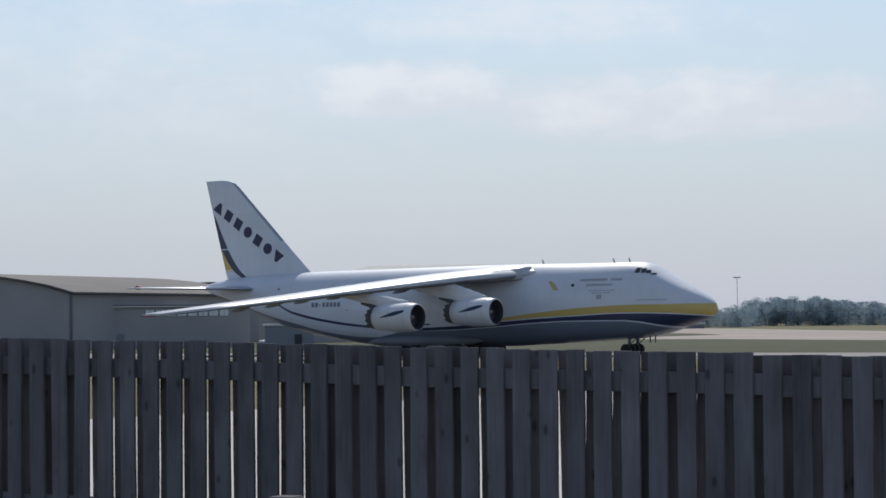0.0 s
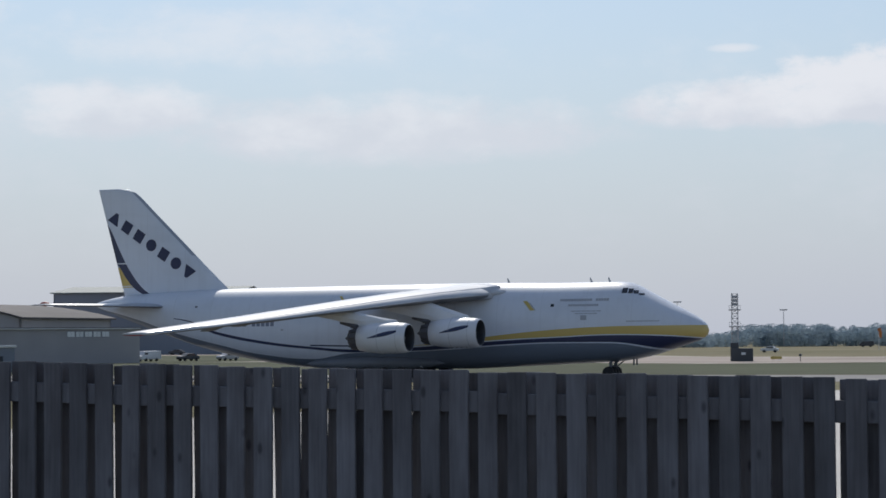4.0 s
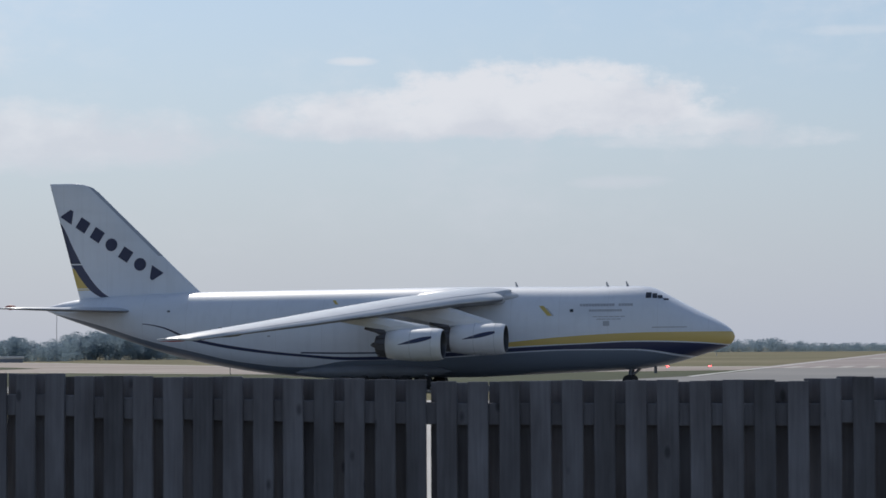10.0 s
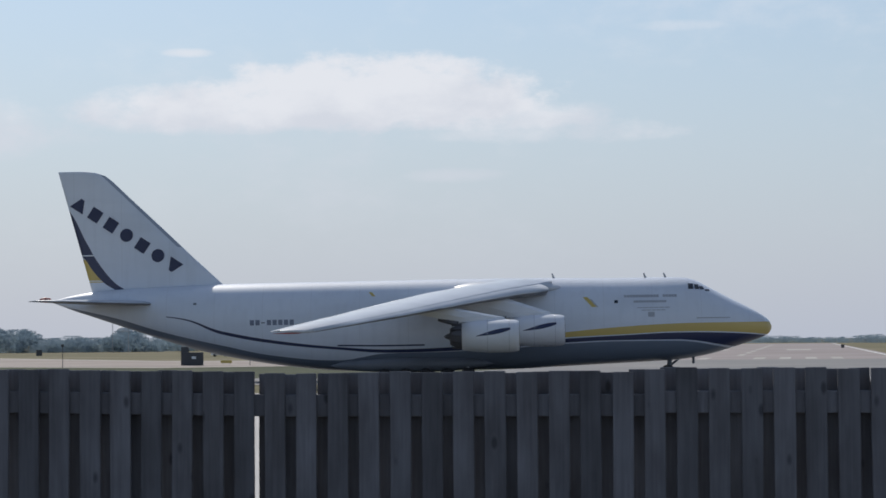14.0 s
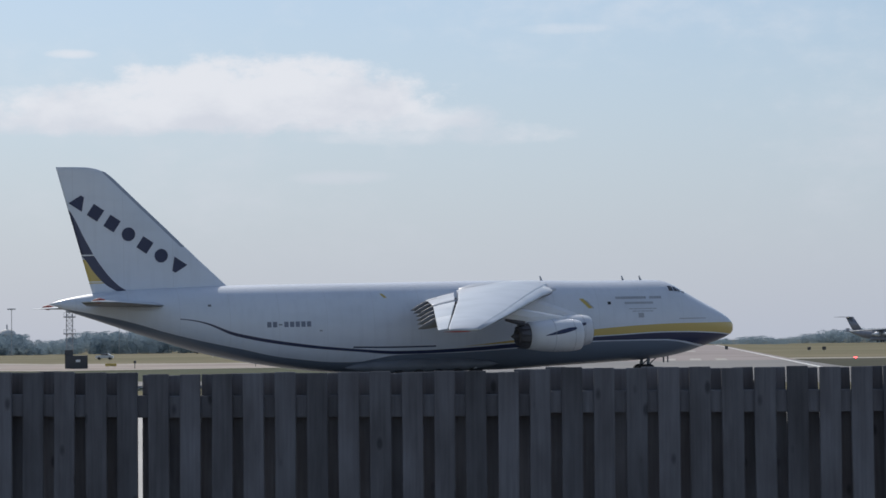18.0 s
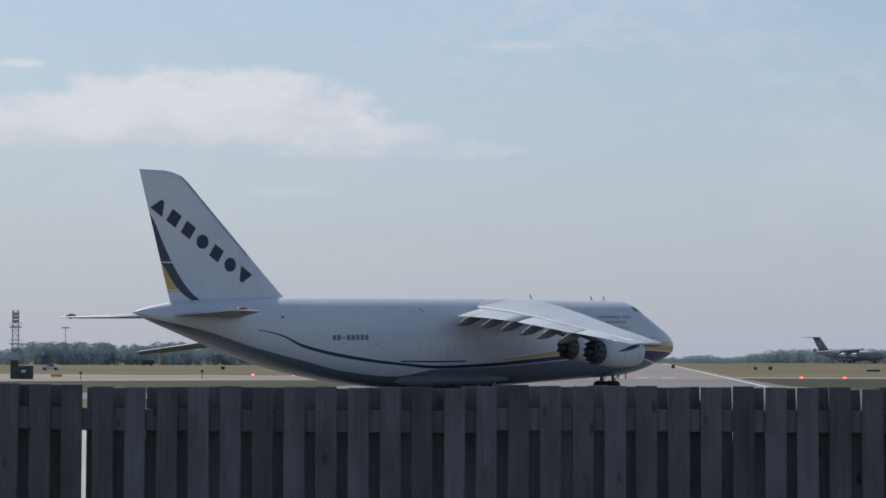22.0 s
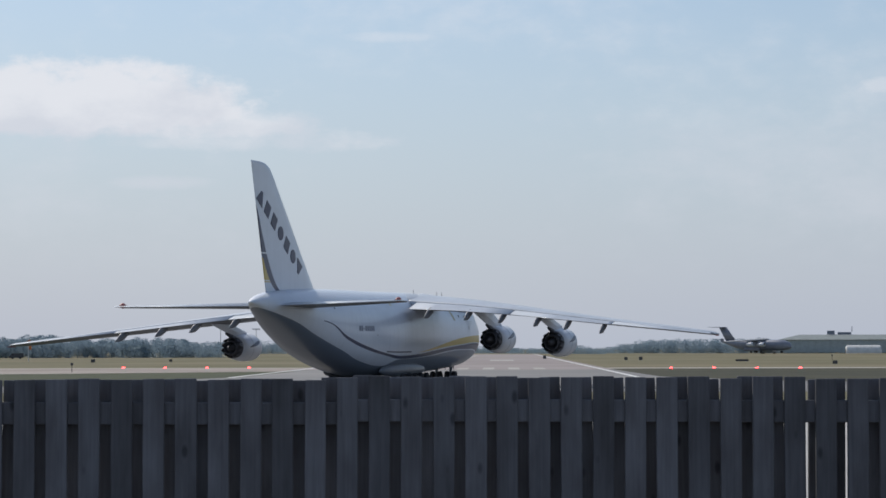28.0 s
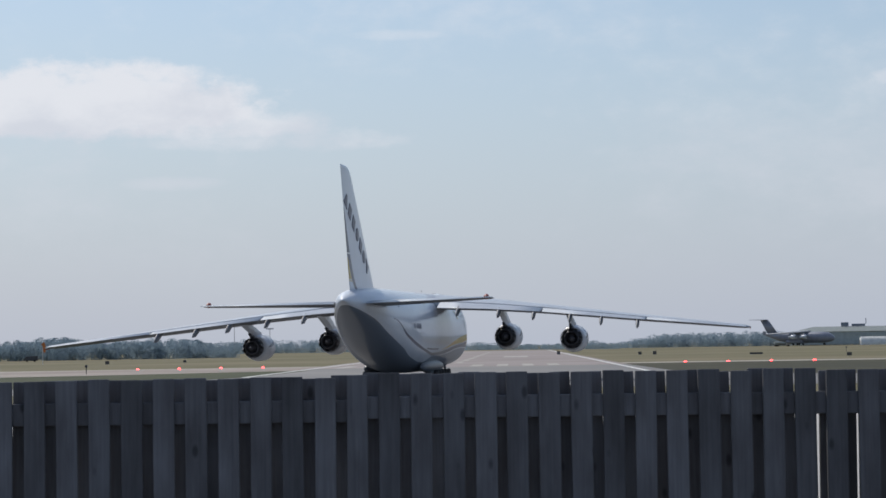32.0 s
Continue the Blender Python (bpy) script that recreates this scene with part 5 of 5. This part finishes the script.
def build_lattice_tower():
    m = Matrix.Translation((-83.4, 359, 0)) @ Matrix.Rotation(radians(13.5), 4, "Z")
    t = empty("lattice_tower", m, "pale lattice aerial tower beside a dark equipment cabin", "tower")
    b = part("equipment_cabin", box_bm(1.1, 0, 1.05, 3.5, 2.4, 2.1, bevel=0.04), M_CARDARK, t, "dark equipment cabin")
    part("door", box_bm(1.3, -1.22, 1.25, 0.7, 0.04, 0.4), M_PANE, b, "small pale plate")
    part("mast_foot", box_bm(-0.1, 0, 1.5, 1.3, 1.2, 3.0, bevel=0.04), M_CARDARK, t)
    w = 0.52
    for sx in (-1, 1):
        for sy in (-1, 1):
            part("tower_leg", tube_bm((sx * w, sy * w, 2.6), (sx * w * 0.9, sy * w * 0.9, 11.0), 0.075, None, 6), M_LIGHTGREY, t)
    for k in range(10):
        z0, z1 = 2.9 + 0.8 * k, 3.7 + 0.8 * k
        bm = bmesh.new()
        for a in range(4):
            p, q = [Vector((c[0] * w, c[1] * w, 0)) for c in (((-1, -1), (1, -1), (1, 1), (-1, 1))[a], ((1, -1), (1, 1), (-1, 1), (-1, -1))[a])]
            add_tube(bm, p + Vector((0, 0, z0)), q + Vector((0, 0, z1)), 0.04, None, 5)
            add_tube(bm, p + Vector((0, 0, z1)), q + Vector((0, 0, z1)), 0.035, None, 5)
        part("brace", bm, M_LIGHTGREY, t)
    for z in (5.6, 8.3):
        p = part("platform", box_bm(0, 0, z, 1.9, 1.7, 0.18, bevel=0.02), M_LIGHTGREY, t)
        bm = bmesh.new()
        for sx in (-0.9, 0.9):
            add_tube(bm, (sx, -0.8, z), (sx, -0.8, z + 0.7), 0.03, None, 5)
        add_tube(bm, (-0.9, -0.8, z + 0.7), (0.9, -0.8, z + 0.7), 0.03, None, 5)
        part("guard_rail", bm, M_LIGHTGREY, p)
    for k in range(3):
        part("aerial_panel", box_bm(0, -0.62, 9.2 + 0.6 * k, 0.8, 0.06, 0.45), M_LIGHTGREY, t)


build_lattice_tower()


def build_masts():
    spots = [(-307.4, 824.6, 18.9), (-212.0, 797, 15.9), (-206.4, 798, 16.8), (-180.7, 861, 14.3), (-74.6, 897, 12.4), (-60.6, 898, 11.3)]
    for x, y, h in spots:
        m = empty("light_mast", Matrix.Translation((x, y, 0)), "tall slim floodlight mast with a flat head frame", "light mast", "floodlight masts")
        part("pole", tube_bm((0, 0, 0), (0, 0, h), 0.15, 0.1, 8), M_LIGHTGREY, m)
        hd = part("head_frame", box_bm(0, 0, h, 3.0, 0.4, 0.25, bevel=0.05), M_LIGHTGREY, m)
        for k in range(4):
            part("floodlight", box_bm(-1.15 + 0.77 * k, -0.3, h - 0.2, 0.45, 0.3, 0.35, bevel=0.04), M_WALLGREY, hd)


build_masts()


# ---------------------------------------------------------------- vehicles
def build_car(x, y, rz, paint, label, van=False):
    c = empty("van" if van else "car", Matrix.Translation((x, y, hill(x, y))) @ Matrix.Rotation(radians(rz), 4, "Z"), label, "van" if van else "car")
    prof = [(-2.2, 0.35), (-2.25, 0.8), (-2.0, 1.0), (-1.2, 1.05), (-0.6, 1.5), (0.9, 1.52), (1.7, 1.05), (2.1, 0.95), (2.15, 0.4)]
    if van:
        prof = [(-2.6, 0.4), (-2.65, 1.0), (-2.2, 1.15), (-1.6, 1.95), (2.5, 2.05), (2.6, 0.45)]
    bm = bmesh.new()
    a = [bm.verts.new((px, -0.88, pz)) for px, pz in prof]
    b = [bm.verts.new((px, 0.88, pz)) for px, pz in prof]
    bm.faces.new(a)
    bm.faces.new(list(reversed(b)))
    for i in range(len(prof)):
        j = (i + 1) % len(prof)
        bm.faces.new((a[i], b[i], b[j], a[j]))
    bmesh.ops.recalc_face_normals(bm, faces=bm.faces)
    bmesh.ops.bevel(bm, geom=list(bm.edges), offset=0.06, segments=1, affect="EDGES")
    body = part("body", bm, paint, c)
    for sy in (-1, 1):
        part("side_glass", box_bm(0.1 if not van else -1.3, sy * 0.89, 1.25 if not van else 1.5, 1.7 if not van else 0.8, 0.03, 0.36), M_WINDOW, body)
        for px in (-1.35, 1.35):
            w = part("wheel", wheel_bm(0.33, 0.22), M_TYRE, c)
            w.location = (px, sy * 0.8, 0.33)


build_car(-121, 559, 5, M_CARWHITE, "white patrol car on the far grass")
build_car(-281.9, 629.8, 60, M_CARWHITE, "white van parked by the hangars", True)
build_car(-271, 591, 70, M_CARGREY, "silver-grey car parked by the hangars")
build_car(-290.6, 592.6, 60, M_CARWHITE, "white car before the metal-clad hangar")
build_car(-287, 560, 8, M_CARDARK, "dark car before the metal-clad hangar")
build_car(-272, 572, 8, M_CARDARK, "dark van before the metal-clad hangar", True)
build_car(-181, 288, 62, M_CARWHITE, "white car parked beside a hangar annex")
build_car(-205, 388, 70, M_CARWHITE, "white van parked beside an old hangar", True)
build_car(-198, 391, 64, M_CARDARK, "dark car parked beside an old hangar")
build_car(-192, 396, 66, M_CARGREY, "silver-grey car parked beside an old hangar")
build_car(-141, 815, 4, M_CARDARK, "dark van standing on the far grass", True)


def build_tanker(x, y, rz):
    """A long fuel bowser: cab, cylindrical tank, wheels."""
    c = empty("fuel_bowser", Matrix.Translation((x, y, hill(x, y))) @ Matrix.Rotation(radians(rz), 4, "Z"), "pale green fuel bowser parked on the far apron", "lorry")
    part("chassis", box_bm(0, 0, 0.85, 10.6, 2.2, 0.3, bevel=0.04), M_CARDARK, c)
    bm = bmesh.new()
    loft(bm, [[Vector((px, 1.15 * g * math.cos(2 * math.pi * k / 18), 2.05 + 1.0 * g * math.sin(2 * math.pi * k / 18))) for k in range(18)] for px, g in ((-5.2, 0.75), (-5.0, 1.0), (2.4, 1.0), (2.6, 0.75))])
    part("tank", bm, M_PALECLAD, c, "pale green tank", smooth=True)
    cab = part("cab", box_bm(4.1, 0, 1.95, 2.3, 2.3, 2.2, bevel=0.18), M_LINE, c, "white cab")
    part("windscreen", box_bm(5.26, 0, 2.4, 0.06, 1.9, 0.8, bevel=0.02), M_WINDOW, cab)
    for sy in (-1, 1):
        part("side_window", box_bm(4.3, sy * 1.16, 2.4, 1.1, 0.05, 0.7, bevel=0.02), M_WINDOW, cab)
        for px in (-4.2, -3.0, 4.0):
            wh = part("wheel", wheel_bm(0.5, 0.32), M_TYRE, c, smooth=True)
            wh.location = (px, sy * 1.0, 0.5)


build_tanker(229, 1440, 8)


def build_transport():
    """The grey military transport that rolls along the far taxiway."""
    p = empty("transport_aircraft", Matrix.Identity(4), "dark grey high-winged four-engined military transport with a T-tail", "aircraft")
    bm = bmesh.new()
    rings = []
    for x, r, z in ((26.5, 0.1, 4.0), (26.0, 1.1, 4.1), (24.5, 2.2, 4.4), (21.5, 3.2, 4.7), (16, 3.4, 4.8), (-6, 3.4, 4.8), (-14, 2.7, 5.5), (-21, 1.5, 6.6), (-26, 0.4, 7.4)):
        rings.append([Vector((x, r * math.cos(2 * math.pi * k / 20), z + r * math.sin(2 * math.pi * k / 20))) for k in range(20)])
    loft(bm, rings)
    fus_ob = part("fuselage", bm, M_CAMO, p, smooth=True)
    part("gear_fairing", box_bm(-1, 0, 2.1, 12, 8.0, 2.0, bevel=0.6), M_CAMO, fus_ob)
    for side in (-1, 1):
        bm = bmesh.new()
        rings = []
        for y, le, ch, z, t in ((0.5, 9.0, 12.0, 8.3, 0.12), (25.9, -5.5, 4.0, 6.9, 0.1)):
            rings.append([Vector((le - (s - 0), side * y, z + h)) for s, h in foil(0, ch, t, 0, 1, 7)])
        loft(bm, rings)
        # lighter material than the body: sun glints put into the wing's colour
        w = part("wing", bm, M_LIGHTGREY, p, "grey wing coloured paler to carry its sun glint", smooth=True)
        part("winglet", box_bm(-8.0, side * 25.9, 7.9, 2.2, 0.12, 2.2), M_CAMO, w)
        bm = bmesh.new()
        rings = []
        for y, le, ch in ((0.2, -22.5, 6.0), (9.8, -28.0, 2.4)):
            rings.append([Vector((le - s, side * y, 16.3 + h)) for s, h in foil(0, ch, 0.09, 0, 1, 6, 0)])
        loft(bm, rings)
        part("tailplane", bm, M_CAMO, p, smooth=True)
        for y, x in ((7.7, 11.5), (14.2, 7.6)):
            bm = bmesh.new()
            revolve(bm, [(0, 1.0), (0.1, 1.2), (-1.0, 1.35), (-3.0, 1.25), (-4.4, 0.8), (-5.6, 0.5), (-5.6, 0.01)], 16, Matrix.Translation((x, side * y, 5.2)))
            # white material: the engines' bright highlights put into their colour
            e = part("engine", bm, M_WHITE, p, "grey engine coloured pale to carry its highlight", smooth=True)
            part("pylon", box_bm(x - 3.5, side * y, 6.7, 3.5, 0.4, 1.4), M_CAMO, e)
        for x in (19, -1.5, 1.5):
            wh = part("wheel", wheel_bm(0.65, 0.45), M_TYRE, p)
            wh.location = (x, side * (0.5 if x > 10 else 3.4), 0.65)
    bm = bmesh.new()
    rings = []
    for z, le, te, th in ((7.2, -14.5, -22.5, 0.5), (16.3, -22.0, -28.0, 0.35)):
        rings.append([Vector((le - s, h * th / 0.4, z)) for s, h in foil(0, le - te, 0.1, 0, 1, 7, 0)])
    loft(bm, rings)
    part("fin", bm, M_CAMO, p, smooth=True)
    part("nose_leg", tube_bm((19, 0, 0.65), (19, 0, 2.6), 0.15), M_LIGHTGREY, p)
    return p


TRANSPORT = build_transport()


# ---------------------------------------------------------------- airfield lights and signs
def build_lights():
    def lamp(x, y):
        m = empty("runway_end_light", Matrix.Translation((x, y, hill(x, y) + 0.02)), "lit red runway end light on a short stand", "runway light", "runway end lights")
        part("stand", tube_bm((0, 0, 0), (0, 0, 0.06), 0.22, 0.18, 8), M_ORANGE, m)
        bm = bmesh.new()
        bmesh.ops.create_uvsphere(bm, u_segments=10, v_segments=6, radius=0.2, matrix=Matrix.Translation((0, 0, 0.13)) @ Matrix.Diagonal((1.35, 1.2, 0.62, 1)))
        part("lens", bm, M_REDGLOW, m, "glowing red lens", smooth=True)
    for k in range(4):
        lamp(-54.0 + 8.0 * k, 429 - 1.2 * k)
        lamp(47.5 + 7.55 * k, 409 - 1.5 * k)


build_lights()


def build_signs():
    def marker(x, y, w, h, mat, label, post=0.3, cat="marker board"):
        m = empty("marker_board", Matrix.Translation((x, y, hill(x, y))), label, cat, "marker boards")
        part("board", box_bm(0, 0, post + h / 2, w, 0.12, h, bevel=0.02), mat, m)
        for s in (-0.3, 0.3):
            part("post", tube_bm((w * s, 0.08, 0), (w * s, 0.08, post + h * 0.6), 0.04), M_LIGHTGREY, m)
    marker(60.2, 627, 0.9, 0.8, M_CARDARK, "small dark marker board on the grass")
    marker(64.2, 626, 1.0, 0.9, M_CARDARK, "small dark marker board on the grass")
    marker(42.0, 700, 1.0, 1.0, M_CARDARK, "small dark marker board on the grass")
    marker(86.9, 589, 3.4, 0.5, M_CARDARK, "low dark marker board on the grass", 0.15)
    marker(-239.7, 550, 0.9, 0.7, M_LINE, "small white marker board on the grass")
    marker(-78, 560, 1.0, 0.8, M_CARDARK, "small dark marker board on the grass")
    marker(-62, 590, 0.8, 0.6, M_CARDARK, "small dark marker board on the grass")
    marker(89.5, 474, 1.0, 0.7, M_CARDARK, "small dark cabinet on the grass")
    marker(-176.8, 589, 1.6, 1.6, M_CARDARK, "dark cabinet-like marker board on the grass")
    marker(-79.7, 373, 1.9, 0.45, M_YELLOW, "low yellow guidance board by the paved strip", 0.2)
    # thin posts with a small head
    for x, y, h in ((-54.2, 365, 1.3), (126, 672, 1.4), (-72, 355, 1.0), (-96.9, 335, 3.4)):
        m = empty("signal_post", Matrix.Translation((x, y, hill(x, y))), "thin dark signal post with a small head", "post", "signal posts")
        part("pole", tube_bm((0, 0, 0), (0, 0, h), 0.06), M_CARDARK, m)
        part("head", box_bm(0, 0, h, 0.42, 0.2, 0.4, bevel=0.03), M_CARDARK, m)
    # red and white post with a drooping windsock
    x, y = -106, 632
    m = empty("windsock", Matrix.Translation((x, y, hill(x, y))), "orange-red windsock hanging slack from its pole", "windsock")
    part("pole", tube_bm((0, 0, 0), (0, 0, 6.0), 0.08), M_CARWHITE, m)
    bm = bmesh.new()
    for a, b, r0, r1 in (((0, 0, 6.0), (0.4, 0, 5.4), 0.5, 0.48), ((0.4, 0, 5.4), (0.55, 0, 3.4), 0.48, 0.3)):
        add_tube(bm, a, b, r0, r1, 10, False)
    part("sock", bm, M_ORANGE, m, "slack orange-red fabric sock")


build_signs()


build_fence()


# ---------------------------------------------------------------- what moves
def motions():
    course = [
        (0, -110.88, 216.40, -0.03, 0.00, -0.32, -8.43),
        (1, -103.73, 216.35, -0.06, 0.00, -0.21, -5.66),
        (2, -96.57, 216.28, -0.10, 0.00, -0.20, -3.83),
        (3, -89.43, 216.15, -0.10, 0.00, -0.20, -3.63),
        (4, -82.50, 215.84, -0.09, 0.00, -0.16, -1.88),
        (5, -75.62, 215.45, -0.05, 0.00, -0.08, -0.95),
        (6, -68.84, 215.01, -0.04, 0.00, 0.01, -0.19),
        (7, -62.05, 214.63, -0.06, 0.00, 0.07, -0.42),
        (8, -55.34, 214.34, -0.02, 0.00, 0.10, -0.86),
        (9, -48.85, 214.11, 0.03, 0.00, 0.06, -1.04),
        (10, -42.64, 213.98, 0.05, 0.00, -0.17, -1.52),
        (11, -36.91, 213.95, 0.02, 0.00, -0.39, -0.98),
        (12, -31.66, 214.10, -0.01, 0.00, -0.45, -0.06),
        (13, -27.20, 214.46, -0.03, -0.00, -0.42, 2.01),
        (14, -23.43, 215.08, -0.02, -0.02, -0.43, 5.01),
        (15, -19.77, 215.95, -0.03, -0.06, -0.43, 8.66),
        (16, -16.55, 216.93, -0.08, -0.13, -0.50, 12.47),
        (17, -14.53, 217.74, -0.07, -0.24, -0.68, 17.17),
        (18, -13.09, 218.42, -0.02, -0.31, -0.70, 23.15),
        (19, -11.52, 219.13, -0.05, -0.39, -0.79, 28.82),
        (20, -9.93, 219.96, -0.05, -0.45, -0.76, 34.21),
        (21, -8.45, 220.98, -0.04, -0.51, -0.69, 39.29),
        (22, -7.09, 222.29, -0.03, -0.56, -0.68, 44.41),
        (23, -5.95, 223.87, -0.02, -0.61, -0.67, 49.19),
        (24, -4.94, 225.75, -0.02, -0.65, -0.58, 54.38),
        (25, -4.10, 227.85, -0.02, -0.69, -0.49, 59.19),
        (26, -3.36, 230.12, -0.02, -0.72, -0.38, 64.07),
        (27, -2.67, 232.51, -0.01, -0.75, -0.31, 68.69),
        (28, -2.10, 234.97, -0.01, -0.76, -0.26, 72.57),
        (29, -1.68, 237.46, -0.00, -0.77, -0.22, 75.64),
        (30, -1.43, 239.93, -0.00, -0.78, -0.18, 78.07),
        (31, -1.30, 242.40, -0.01, -0.79, -0.10, 79.98),
        (32, -1.24, 244.85, -0.03, -0.79, 0.08, 81.34),
    ]
    walk(PLANE, [(t, pose(x, y, z, rx, ry, rz)) for t, x, y, z, rx, ry, rz in course])
    # the nose wheels roll with the ground covered
    for wheel in NOSE_WHEELS:
        lx, ly, lz = wheel.location
        rows, turned, last = [], 0.0, None
        for k in range(321):
            t = k / 10
            here = Vector((interp(t, [(r[0], r[1]) for r in course]), interp(t, [(r[0], r[2]) for r in course]), 0))
            turned += 0.0 if last is None else math.degrees((here - last).length / 0.58)
            last = here
            rows.append((t, pose(lx, ly, lz, 0, turned % 360, 0)))
        walk(wheel, rows)
    walk(TRANSPORT, [
        (0, pose(137.22, 1476.80, 0, 0, 0, -42)),
        (8, pose(157.22, 1464.80, 0, 0, 0, -42)),
        (13, pose(172.22, 1455.80, 0, 0, 0, -42)),
        (17, pose(183.72, 1448.90, 0, 0, 0, -42)),
        (19, pose(187.09, 1446.68, 0, 0, 0, -42)),
        (21, pose(193.92, 1442.18, 0, 0, 0, -42)),
        (23, pose(200.52, 1438.10, 0, 0, 0, -42)),
        (26, pose(211.12, 1431.56, 0, 0, 0, -42)),
        (29, pose(223.27, 1423.82, 0, 0, 0, -42)),
        (32, pose(235.32, 1416.14, 0, 0, 0, -42)),
    ])


motions()
